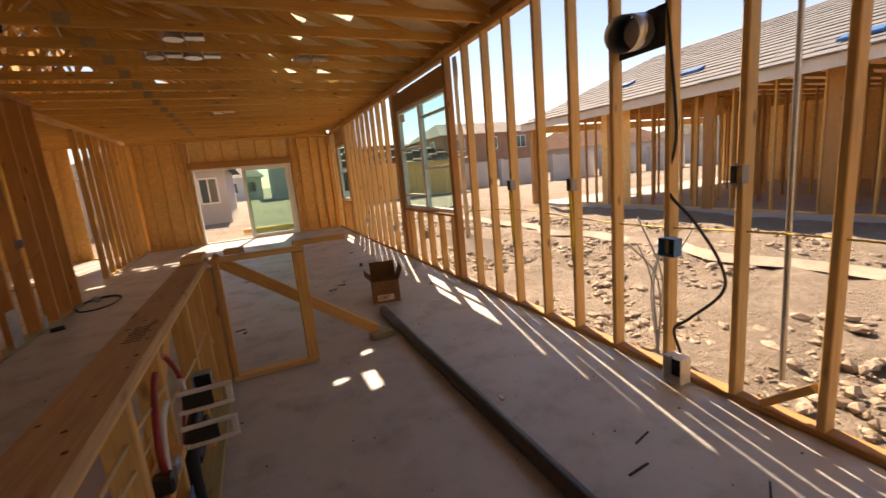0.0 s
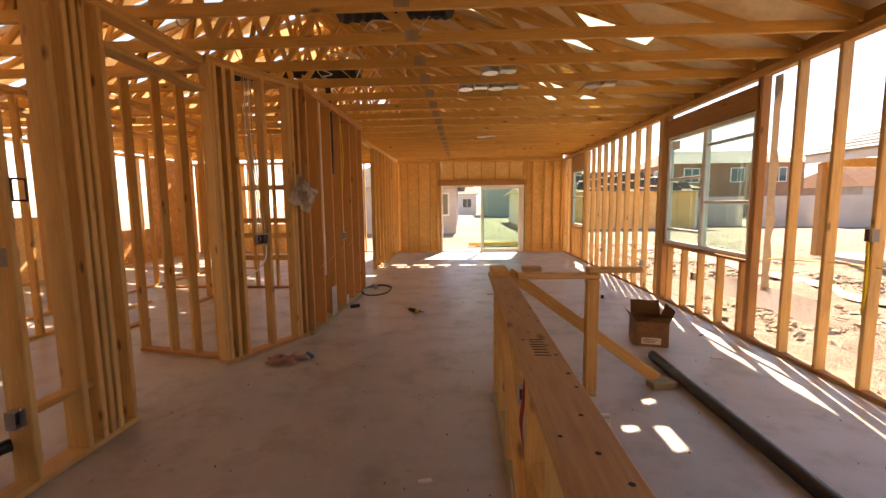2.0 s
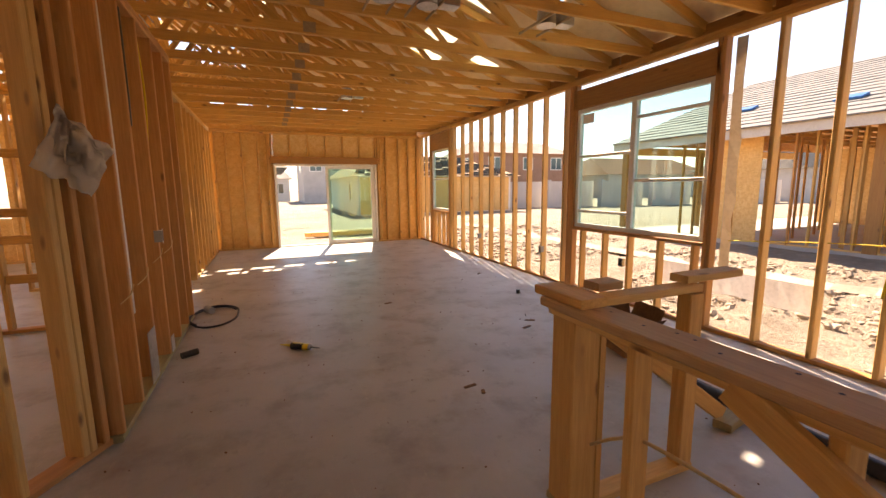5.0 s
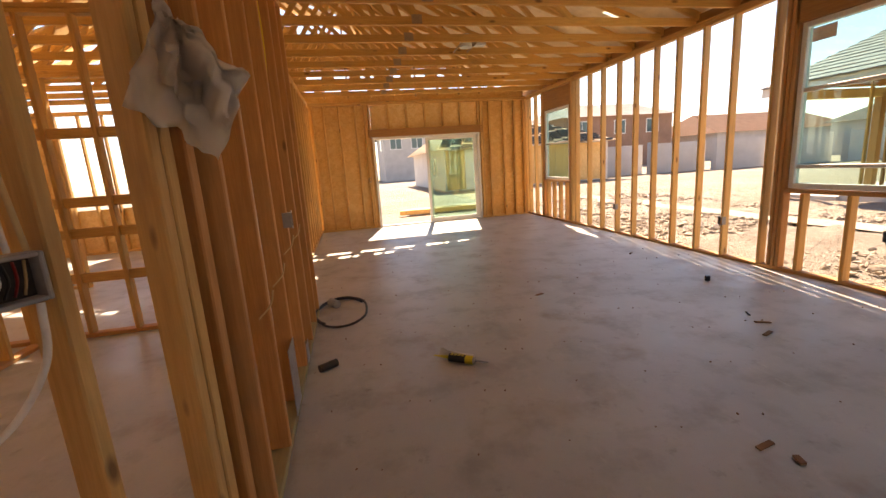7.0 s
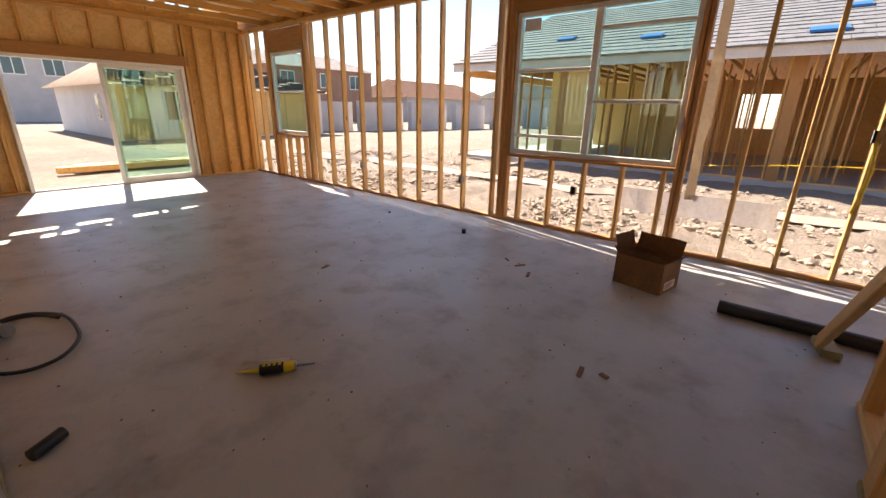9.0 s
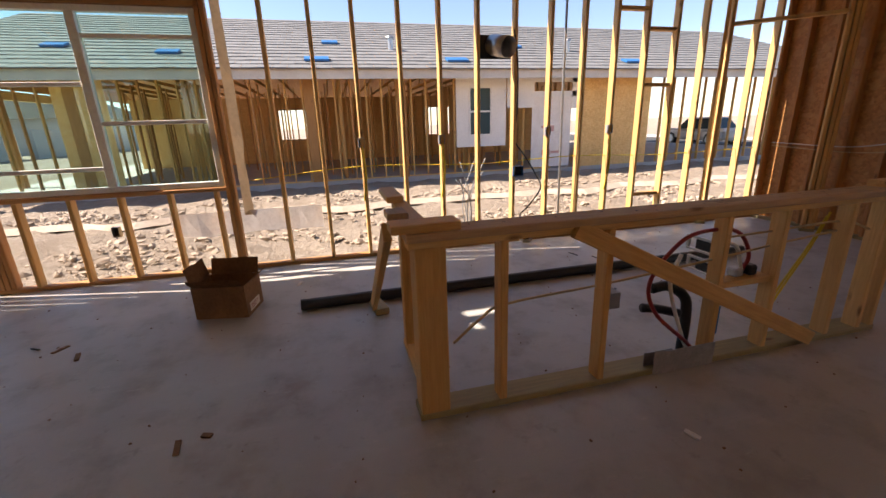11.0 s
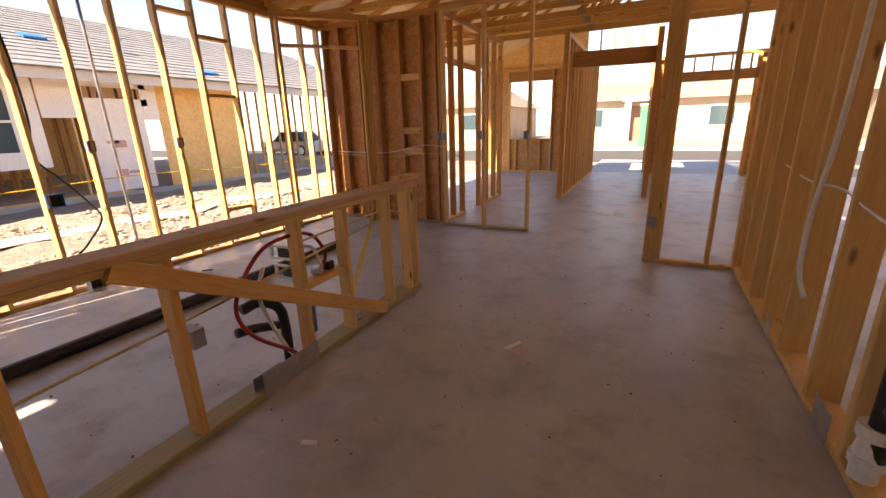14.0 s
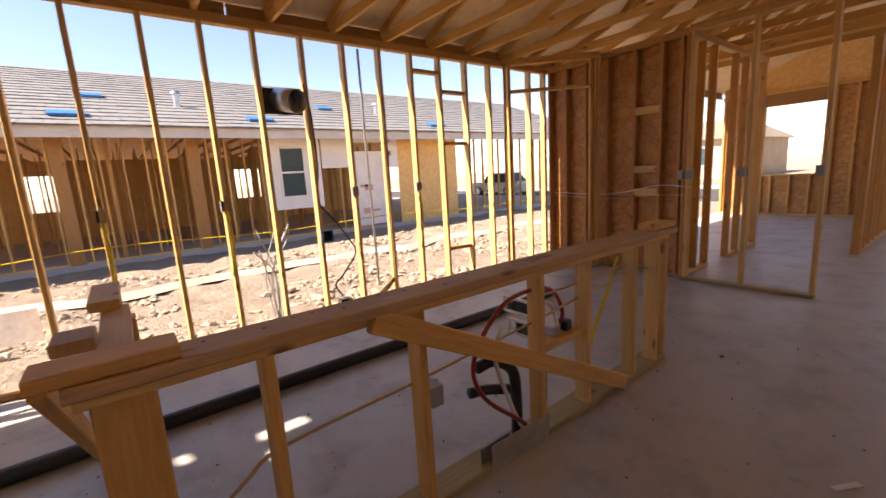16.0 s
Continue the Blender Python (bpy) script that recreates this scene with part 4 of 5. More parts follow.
def carton():
    """An open, slumped box: four walls, bent flaps, a label."""
    ob = base("cardboard_box", "open brown cardboard box with torn flaps on the slab", "box", at=(0.88, 5.50, 0))
    w, d, h, t = 0.37, 0.48, 0.27, 0.006
    box("bottom", (-w / 2, -d / 2, 0), (w / 2, d / 2, t), CARD, ob)
    for n_, lo, hi in (("wall", (-w / 2, -d / 2, t), (w / 2, -d / 2 + t, h)), ("wall", (-w / 2, d / 2 - t, t), (w / 2, d / 2, h)),
                       ("wall", (-w / 2, -d / 2 + t, t), (-w / 2 + t, d / 2 - t, h)), ("wall", (w / 2 - t, -d / 2 + t, t), (w / 2, d / 2 - t, h))):
        box(n_, lo, hi, CARD, ob)
    for p0, p1, out, drop in (((-w / 2, -d / 2), (w / 2, -d / 2), (0, -0.11), 0.07), ((-w / 2, d / 2), (w / 2, d / 2), (0, 0.04), 0.14),
                              ((-w / 2, -d / 2), (-w / 2, d / 2), (-0.08, 0), 0.07), ((w / 2, -d / 2), (w / 2, d / 2), (0.06, 0), 0.12)):
        bm = bmesh.new()
        rows = []
        for k in range(4):
            f = k / 3
            zz = h + drop * f * (1 if drop > 0 else 1)
            rows.append([bm.verts.new((p0[0] + (p1[0] - p0[0]) * s + out[0] * f + 0.012 * jit(k, s * 7), p0[1] + (p1[1] - p0[1]) * s + out[1] * f, zz + 0.03 * f * jit(k + 3, s * 5))) for s in (0.02, 0.3, 0.6, 0.98)])
        for r0, r1 in zip(rows, rows[1:]):
            for k in range(3):
                bm.faces.new((r0[k], r0[k + 1], r1[k + 1], r1[k]))
        bmesh.ops.solidify(bm, geom=bm.faces[:], thickness=0.005)
        part("flap", bm, CARD, ob)
    box("shipping_label", (-0.12, -d / 2 - 0.002, 0.03), (0.10, -d / 2 - 0.0005, 0.10), LABELW, ob)
    for i in range(3):
        box("print_bar", (-0.10, -d / 2 - 0.003, 0.045 + 0.016 * i), (0.02 + 0.02 * i, -d / 2 - 0.0022, 0.052 + 0.016 * i), REDPEX, ob)
    ob.rotation_euler, ob.scale = (0, 0, radians(-12)), (0.84, 0.82, 0.95)


carton()


def caulk_tube():
    ob = base("caulk_cartridge", "squashed yellow and black caulk cartridge on the slab", "cartridge", at=(-1.76, 6.66, 0))
    def cyl(name, x0, x1, r0, r1, mat):
        bm = bmesh.new()
        bmesh.ops.create_cone(bm, cap_ends=True, segments=18, radius1=r0, radius2=r1, depth=x1 - x0, matrix=pose((x0 + x1) / 2, 0, 0.028, 0, 90, 0))
        return part(name, bm, mat, ob, smooth=False)
    cyl("barrel", -0.10, 0.02, 0.028, 0.028, INK)
    cyl("band", 0.021, 0.075, 0.0285, 0.0285, YELP)
    cyl("end_cap", 0.076, 0.085, 0.027, 0.024, GALV)
    cyl("nozzle", 0.086, 0.18, 0.009, 0.004, GREYP)
    cyl("tip", -0.22, -0.101, 0.003, 0.014, YELP)
    for i in range(4):
        box("print_bar", (-0.085 + 0.026 * i, -0.016, 0.0552), (-0.07 + 0.026 * i, 0.016, 0.0572), YELP, ob)
    bm = bmesh.new()
    rows = [[bm.verts.new((-0.20 + 0.08 * i, 0.02 + 0.045 * j + 0.03 * jit(i, j), 0.012 + 0.08 * abs(jit(i + 4, j)))) for j in range(3)] for i in range(4)]
    for r0, r1 in zip(rows, rows[1:]):
        for j in range(2):
            bm.faces.new((r0[j], r0[j + 1], r1[j + 1], r1[j]))
    bmesh.ops.solidify(bm, geom=bm.faces[:], thickness=0.002)
    part("torn_wrapper", bm, LABELW, ob)
    ob.rotation_euler = (0, 0, radians(-36))


caulk_tube()


def crumple(name, label, category, at, size, mat, seed, nx=7, ny=6, lift=0.05):
    """A crumpled sheet."""
    bm = bmesh.new()
    rows = []
    for i in range(nx):
        rows.append([bm.verts.new(((i / (nx - 1) - 0.5) * size[0] * (1 + 0.3 * jit(i * 3 + j, seed)), (j / (ny - 1) - 0.5) * size[1] * (1 + 0.3 * jit(i + j * 5, seed + 1)), 0.004 + lift * (0.5 + jit(i * 7 + j, seed + 2)))) for j in range(ny)])
    for r0, r1 in zip(rows, rows[1:]):
        for j in range(ny - 1):
            bm.faces.new((r0[j], r0[j + 1], r1[j + 1], r1[j]))
    bmesh.ops.solidify(bm, geom=bm.faces[:], thickness=0.0015)
    o = part(name, bm, mat)
    o.location = at
    return tagged(o, label, category)


crumple("crumpled_wrapper", "crumpled pinkish paper wrapper on the slab", "wrapper", (-2.80, 4.80, 0.004), (0.30, 0.20), REDP, 3)
crumple("torn_wrapper", "torn white wrapper beside a pink one", "wrapper", (-2.68, 4.90, 0.004), (0.18, 0.10), LABELW, 5)
bm = bmesh.new()
bmesh.ops.create_cone(bm, cap_ends=True, segments=14, radius1=0.02, radius2=0.02, depth=0.12, matrix=pose(-2.60, 4.95, 0.021, 90, 0, 40))
tagged(part("drink_can", bm, BLUEP), "small blue and silver can on the slab", "can")
# a coil of black tubing with a metal end by the pipe wall
coil = []
for i in range(40):
    a = i / 39 * 2 * math.pi * 1.55 + 0.6
    coil.append((-2.58 + (0.24 + 0.02 * jit(i, 2)) * math.cos(a), 8.05 + 0.42 * math.sin(a), 0.012 + 0.022 * (i / 39)))
tube("tubing_coil", coil, 0.011, BLACKW, None, "loose coil of black tubing on the slab by the wall", "tubing", steps=3)
bm = bmesh.new()
bmesh.ops.create_cone(bm, cap_ends=True, segments=14, radius1=0.045, radius2=0.04, depth=0.12, matrix=pose(-2.66, 8.25, 0.045, 90, 0, 30))
tagged(part("pipe_fitting", bm, GREYP), "grey plastic pipe fitting lying by the coil", "fitting")
bm = bmesh.new()
bmesh.ops.create_cone(bm, cap_ends=True, segments=16, radius1=0.027, radius2=0.027, depth=0.13, matrix=pose(-2.66, 6.89, 0.028, 90, 0, -58))
tagged(part("pipe_offcut", bm, ABS), "short black pipe offcut on the slab", "pipe")
bm = bmesh.new()
bmesh.ops.create_cone(bm, cap_ends=True, segments=14, radius1=0.025, radius2=0.025, depth=0.05, matrix=pose(1.06, 7.52, 0.026, 0, 0, 0))
tagged(part("plastic_plug", bm, ABS), "small black plastic plug on the slab", "plug")
for i, (x, y, l, r, mt) in enumerate(((0.40, 6.33, 0.11, 20, CARD), (0.61, 6.67, 0.07, 60, INK), (0.55, 6.5, 0.1, -30, CARD), (-0.70, 5.42, 0.10, 10, CARD), (-0.65, 5.31, 0.05, 70, CARD),
                                   (-0.66, 7.79, 0.08, 15, CARD), (-1.90, 1.96, 0.13, 60, WHITEP), (-1.30, 3.15, 0.07, 20, WHITEP), (1.2, 8.9, 0.09, 40, CARD), (1.55, 5.7, 0.08, 35, INK),
                                   (1.3, 5.0, 0.09, -20, LABELW), (1.25, 2.2, 0.13, 15, INK), (1.05, 2.05, 0.13, 5, INK), (1.4, 1.7, 0.10, 30, INK), (0.85, 2.9, 0.05, 80, LABELW))):
    bm = bmesh.new()
    hw = 0.004 if mt == INK else 0.013
    add_box(bm, (-l / 2, -hw, 0), (l / 2, hw, 0.008))
    for v in bm.verts:
        v.co.x += 0.015 * jit(int(v.co.y * 400), i)
        v.co.z *= 1 + 0.6 * jit(int(v.co.x * 300), i + 1)
    o = part("scrap", bm, mt)
    o.matrix_world = pose(x, y, 0.0, 0, 0, r)
    tagged(o, "small scrap of building waste on the slab", "scrap", "scraps on the slab")
# fine crumbs on the slab
bm = bmesh.new()
for i in range(420):
    x, y = -3.3 + 5.1 * ((i * 0.7548) % 1), 0.2 + 13 * ((i * 0.5698) % 1)
    s = 0.003 + 0.007 * abs(jit(i, 4))
    add_box(bm, (-s, -s * 0.6, 0), (s, s * 0.6, s), pose(x, y, 0.0, 0, 0, 360 * jit(i)))
tagged(part("crumbs", bm, CARD), "crumbs of wood and dirt strewn over the slab", "debris", kind="stuff")


# ---- cloth on the corner stud ----
CLOTH = translucent("thin off-white cloth", (0.86, 0.82, 0.78))
CLOTH.node_tree.nodes["Mix Shader"].inputs[0].default_value = 0.12
def cloth():
    """A square white rag hung by one corner, its weight pulled into folds."""
    bm = bmesh.new()
    n = 24
    sheets = (((-0.036, 0.23), (0.155, 0.03), (0.05, -0.21), (-0.16, -0.06), 0.0), ((-0.02, 0.21), (0.13, 0.0), (0.075, -0.13), (-0.05, -0.02), -0.055))
    for a, b, c, d, front in sheets:
        rows = []
        for j in range(n):
            v = j / (n - 1)
            rows.append([])
            for i in range(n):
                u = i / (n - 1)
                w = ((1 - u) * (1 - v), u * (1 - v), u * v, (1 - u) * v)
                x = sum(k * p[0] for k, p in zip(w, (a, b, c, d)))
                z = sum(k * p[1] for k, p in zip(w, (a, b, c, d)))
                away = u + v
                x = a[0] + (x - a[0]) * (0.55 + 0.45 * min(1, away * 1.1))
                ang = math.atan2(v - u, away + 0.05)
                fold = 0.05 * math.sin(ang * 8.0 + 0.6 + front * 30) * min(1, away) + 0.02 * math.sin(ang * 19 + away * 4)
                crease = 0.05 * noise.noise(Vector((u * 4, v * 4, 1.5 + front * 20))) + 0.03 * noise.noise(Vector((u * 10, v * 10, 3.5)))
                wave = 0.03 * noise.noise(Vector((u * 5 + 5, v * 5, 8 + front * 9)))
                rows[-1].append(bm.verts.new((x + wave, front * min(1, away * 1.5) - 0.05 * math.sin(math.pi * min(1, away * 0.6)) + fold + crease, z + wave)))
        for r0, r1 in zip(rows, rows[1:]):
            for i in range(n - 1):
                bm.faces.new((r0[i], r0[i + 1], r1[i + 1], r1[i]))
    bmesh.ops.solidify(bm, geom=bm.faces[:], thickness=0.003)
    o = part("hanging_cloth", bm, CLOTH, smooth=True)
    o.matrix_world = pose(-2.80, 5.47, 1.60, 0, 0, 22)
    tagged(o, "crumpled off-white cloth hung on the corner stud", "cloth")


cloth()


# ---- pipes and boxes in the west walls ----
tube("white_riser", [(-2.86, 6.22, 0.6), (-2.86, 6.22, 1.6), (-2.86, 6.21, 2.75)], 0.03, WHITEP, None, "white plastic riser pipe inside the deep wall", "pipe", steps=2, n=12)
tube("black_riser", [(-2.88, 6.72, 1.9), (-2.88, 6.74, 2.3), (-2.88, 6.72, 3.1)], 0.04, ABS, None, "black vent pipe inside the deep wall", "pipe", steps=3, n=12)
tube("orange_cable", [(-2.84, 7.05, 2.8), (-2.82, 7.1, 2.2), (-2.84, 7.06, 1.6), (-2.82, 7.0, 1.12)], 0.008, YELLOWW, None, "yellow cable down the deep stud wall", "cable")
for y, z in ((5.95, 0.78), (6.33, 0.82), (6.8, 0.9), (7.2, 0.92)):
    tube("cable_tail", [(-2.83, y, z - 0.05), (-2.78, y + 0.03, z), (-2.765, y + 0.05, z + 0.06)], 0.004, TANW, None, "white cable tail poking from a stud", "cable", group="cable tails")
o = box("steel_guard", (-2.80, 6.30, 0.04), (-2.796, 6.50, 0.42), GALV)
tagged(o, "grey steel guard plate on the pipe wall", "metal plate")
o = box("nail_plate", (-2.80, 6.97, 0.03), (-2.797, 7.08, 0.17), GALV)
tagged(o, "dull steel nail plate on the sole plate", "metal plate", "steel nail plates")
o = box("nail_plate", (-3.352, 2.08, 0.002), (-3.349, 2.26, 0.15), GALV)
tagged(o, "dull steel nail plate on the sole plate", "metal plate", "steel nail plates")
o = box("nail_plate", (-3.352, 1.16, 0.002), (-3.349, 1.26, 0.13), GALV)
tagged(o, "dull steel nail plate on the sole plate", "metal plate", "steel nail plates")
tube("drain_riser", [(-3.41, 2.47, 0.1), (-3.41, 2.47, 0.6), (-3.41, 2.47, 1.6), (-3.41, 2.47, 2.7)], 0.04, ABS, None, "black drain stack in the bathroom wall", "pipe", steps=3, n=14)
tube("drain_branch", [(-3.41, 2.49, 0.36), (-3.41, 2.6, 0.33), (-3.41, 2.76, 0.29)], 0.03, ABS, None, "black drain branch through the studs", "pipe", steps=3, n=12)
bm = bmesh.new()
for z0, z1, r0, r1 in ((0.0, 0.10, 0.045, 0.045), (0.10, 0.14, 0.056, 0.056), (0.14, 0.22, 0.05, 0.04), (0.22, 0.27, 0.055, 0.055)):
    bmesh.ops.create_cone(bm, cap_ends=True, segments=18, radius1=r0, radius2=r1, depth=z1 - z0, matrix=pose(-3.40, 2.46, (z0 + z1) / 2, 0, 0, 0))
tagged(part("pipe_wrap", bm, WHITEP, smooth=False), "white plastic sleeve round the foot of a drain", "pipe fitting")
tube("white_conduit", [(-3.38, 1.62, 2.7), (-3.37, 1.62, 2.0), (-3.36, 1.60, 1.3), (-3.35, 1.52, 0.85), (-3.36, 1.50, 0.55), (-3.38, 1.58, 0.42)], 0.013, WHITEP, None, "white flexible tube clipped down the studs", "tube")
tube("white_cable", [(-3.40, 2.5, 0.92), (-3.37, 2.1, 0.98), (-3.39, 1.7, 1.02), (-3.40, 1.2, 1.0), (-3.4, 0.7, 1.04)], 0.006, WHITEP, None, "white cable threaded through the west studs", "cable")
o = base("metal_bracket", "thin dark steel bracket on a stud", "bracket")
for lo, hi in (((-3.353, 3.06, 1.52), (-3.348, 3.07, 1.64)), ((-3.353, 3.13, 1.52), (-3.348, 3.14, 1.64)), ((-3.353, 3.07, 1.52), (-3.348, 3.13, 1.53)), ((-3.353, 3.07, 1.63), (-3.348, 3.13, 1.64))):
    box("bar", lo, hi, INK, o)
board("blocking", (-3.43, 3.05, 0.40), (-3.43, 3.5, 0.40), 0.089, T, STUD, ww.ob, (1, 0, 0))
tube("low_pipe", [(-3.45, 3.0, 0.26), (-3.6, 2.7, 0.24), (-3.8, 2.2, 0.22)], 0.035, ABS, None, "black pipe stub through the west wall", "pipe", steps=3, n=12)
# a wide wiring box beside the middle stud of the angled wall
wbx = base("supply_box", "grey rimmed wiring box with dark inside, full of wires", "supply box")
for lo, hi in (((-0.09, -0.02, -0.075), (-0.075, 0.05, 0.075)), ((0.075, -0.02, -0.075), (0.09, 0.05, 0.075)), ((-0.075, -0.02, -0.075), (0.075, 0.05, -0.06)), ((-0.075, -0.02, 0.06), (0.075, 0.05, 0.075))):
    box("rim", lo, hi, GREYP, wbx, bevel=0.004)
box("back", (-0.075, 0.03, -0.06), (0.075, 0.045, 0.06), INK, wbx)
for k in range(5):
    tube("wire", [(-0.055 + 0.025 * k, 0.028, -0.05), (-0.04 + 0.02 * k, 0.0, 0.0 + 0.02 * jit(k)), (-0.05 + 0.028 * k, 0.028, 0.05)], 0.004, (REDPEX, WHITEP, BLACKW, REDPEX, TANW)[k], wbx, steps=4, n=6)
wbx.matrix_world = pose(-3.105, 5.13, 1.15, 0, 0, 62.5) @ Matrix.Scale(0.74, 4)
for k in range(5):
    tube("box_cable", [(-3.085 - 0.016 * k, 5.17 - 0.03 * k, 1.21), (-3.11 - 0.012 * k, 5.15 - 0.012 * k, 1.6), (-3.13 - 0.014 * k, 5.12 - 0.02 * k, 2.1), (-3.14 - 0.012 * k, 5.14 - 0.016 * k, 2.7)], 0.006, WHITEP if k % 2 else TANW, None, "pale cable running up from a wiring box", "cable", group="cables above the wiring box")
tube("supply_hose", [(-3.085, 5.17, 1.09), (-3.09, 5.15, 0.96), (-3.125, 5.08, 0.86), (-3.17, 5.0, 0.82), (-3.20, 4.95, 0.82)], 0.008, WHITEP, None, "white hose hanging below the supply box", "hose")
# bath surround beyond the west wall
tub = base("bath_unit", "pale grey moulded bathtub in the bathroom framing", "bathtub")
bm = bmesh.new()
add_box(bm, (-5.35, 1.1, 0.0), (-4.6, 2.62, 0.42))
top = [f for f in bm.faces if f.calc_center_median().z > 0.41]
r = bmesh.ops.inset_region(bm, faces=top, thickness=0.08)
bmesh.ops.translate(bm, verts=list({v for f in top for v in f.verts}), vec=(0, 0, -0.34))
bmesh.ops.bevel(bm, geom=bm.edges[:], offset=0.02, segments=2, affect="EDGES")
part("basin", bm, WHITEP, tub)
box("back_panel", (-5.37, 1.1, 0.43), (-5.352, 2.62, 2.1), GREYP, tub, bevel=0.006)
box("end_panel", (-5.35, 2.60, 0.43), (-4.6, 2.62, 2.1), GREYP, tub, bevel=0.006)

# ducts and cans between the trusses
def can_light(x, y):
    ob = base("can_light", "bare steel recessed light housing between trusses", "light housing", "light housings in the trusses")
    bm = bmesh.new()
    bmesh.ops.create_cone(bm, cap_ends=True, segments=20, radius1=0.085, radius2=0.075, depth=0.15, matrix=Matrix.Translation((0, 0, 0.08)))
    part("can", bm, GALV, ob)
    box("junction", (0.10, -0.06, 0.02), (0.26, 0.06, 0.13), GALV, ob, bevel=0.004)
    for s in (-1, 1):
        box("bar_hanger", (s * 0.095 - 0.006, -0.282, 0.01), (s * 0.095 + 0.006, 0.282, 0.03), DULL, ob)
    ob.location = (x, y, H + 0.012)


for x, y in ((-1.05, 6.15), (-0.70, 6.15), (0.42, 6.15), (-0.70, 9.75), (-0.8, 5.55)):
    can_light(x, y)
for k, (x0, x1, y) in enumerate(((-2.2, -1.2, 5.0), (-3.4, -1.8, 4.2), (-4.5, -2.5, 6.8))):
    bm = bmesh.new()
    pts = curve_points([(x0, y, 3.25), ((x0 + x1) / 2, y + 0.3, 3.4), (x1, y + 0.1, 3.3)], 12)
    add_tube(bm, pts, 0.12, 12)
    for i, v in enumerate(bm.verts):
        c = pts[min(i // 12, len(pts) - 1)]
        v.co = c + (v.co - c) * (1.07 if (i // 12) % 2 else 0.93)
    tagged(part("flex_duct", bm, GALV if k == 1 else INK, smooth=False), ("silver" if k == 1 else "black") + " flexible air duct lying in the trusses", "duct", "flexible ducts in the trusses")
for i in range(14):
    x = -3.2 + 1.6 * ((i * 0.618) % 1)
    y = 4.2 + 2.6 * ((i * 0.382) % 1)
    tube("truss_cable", [(x, y, 2.95), (x + 0.5 * jit(i), y + 0.3, 3.05 + 0.25 * jit(i, 2)), (x + 0.9 * jit(i, 3), y + 0.8, 3.25), (x + 0.7 * jit(i, 4), y + 1.4, 2.92)], 0.006, WHITEP if i % 3 else TANW, None, "loose pale cable looped over the trusses", "cable", group="cables over the trusses")

# dust lines and soil outside
rng = random.Random(4)


def clods(count):
    """Broken lumps of dug soil, most of them small, each one knocked out of round."""
    bm = bmesh.new()
    bmesh.ops.create_icosphere(bm, subdivisions=1, radius=1.0)
    bm.verts.ensure_lookup_table()
    ball = [v.co.copy() for v in bm.verts]
    tris = [tuple(v.index for v in f.verts) for f in bm.faces]
    bm.free()
    verts, faces = [], []
    for i in range(count):
        x = 2.35 + 5.4 * rng.random() ** 1.2
        y = -4.5 + 22 * rng.random()
        n_ = noise.noise(Vector((x * 0.7, y * 0.5, 2.0)))
        if n_ < -0.15:
            continue
        r = 0.008 + 0.055 * rng.random() ** 5
        c = Vector((x, y, -0.155 + 0.05 * n_ + r * 0.2))
        k = len(verts)
        sx, sy, sz = 0.7 + 0.8 * rng.random(), 0.7 + 0.8 * rng.random(), 0.5 + 0.4 * rng.random()
        for p in ball:
            q = p * (r * (0.6 + 0.8 * rng.random()))
            verts.append((c.x + q.x * sx, c.y + q.y * sy, c.z + q.z * sz))
        faces += [(k + t[0], k + t[1], k + t[2]) for t in tris]
    me = bpy.data.meshes.new("soil_clods")
    me.from_pydata(verts, [], faces)
    me.materials.append(CLOD)
    tagged(new("soil_clods", me), "clods of dug soil along the open wall", "soil clods", kind="stuff")


clods(15000)
bm = bmesh.new()
prev = None
for i in range(60):
    y = -6 + i * 0.42
    c = 5.6 + 0.5 * noise.noise(Vector((y * 0.8, 1, 3)))
    w = 0.16 + 0.12 * noise.noise(Vector((y * 1.1, 5, 3)))
    row = [bm.verts.new((c - w, y, -0.13)), bm.verts.new((c, y, -0.045)), bm.verts.new((c + w, y, -0.13))]
    if prev:
        bm.faces.new((prev[0], prev[1], row[1], row[0]))
        bm.faces.new((prev[1], prev[2], row[2], row[1]))
    prev = row
tagged(part("trench_line", bm, TRENCH), "low pale ridge of trench spoil", "ground", kind="structure")
tw = base("dry_shrub", "thin dry shrub stems beside the house", "shrub")
for i in range(7):
    tube("stem", [(2.35 + 0.02 * jit(i), 3.0 + 0.03 * jit(i, 2), -0.16), (2.36 + 0.1 * jit(i, 3), 3.02 + 0.12 * jit(i, 4), 0.45), (2.38 + 0.3 * jit(i, 5), 3.0 + 0.4 * jit(i, 6), 0.85 + 0.3 * jit(i, 7))], 0.007, GREYP, tw, steps=4, n=5)


# ---- the house next door ----
def tile_roof(name, x0, z0, y0, y1, slope, courses, parent, mat, along=1.0, step=0.36):
    """Courses of flat tile climbing towards +x, each lapping the one below."""
    bm = bmesh.new()
    for k in range(courses):
        xa, xb = x0 + k * step, x0 + (k + 1.15) * step
        za, zb = z0 + slope * k * step, z0 + slope * (k + 1.15) * step
        y = y0 - (0.17 if k % 2 else 0)
        while y < y1:
            e = min(y + 0.34, y1)
            s = max(y, y0)
            if e - s > 0.02:
                h = 0.028 + 0.012 * jit(int(y * 31) + k * 17)
                q = [bm.verts.new(p) for p in ((xa, s + 0.004, za + h), (xa, e - 0.004, za + h), (xb, e - 0.004, zb + 0.004), (xb, s + 0.004, zb + 0.004), (xa, s + 0.004, za), (xa, e - 0.004, za))]
                bm.faces.new(q[:4])
                bm.faces.new((q[4], q[5], q[1], q[0]))
            y += 0.34
    return part(name, bm, mat, parent)


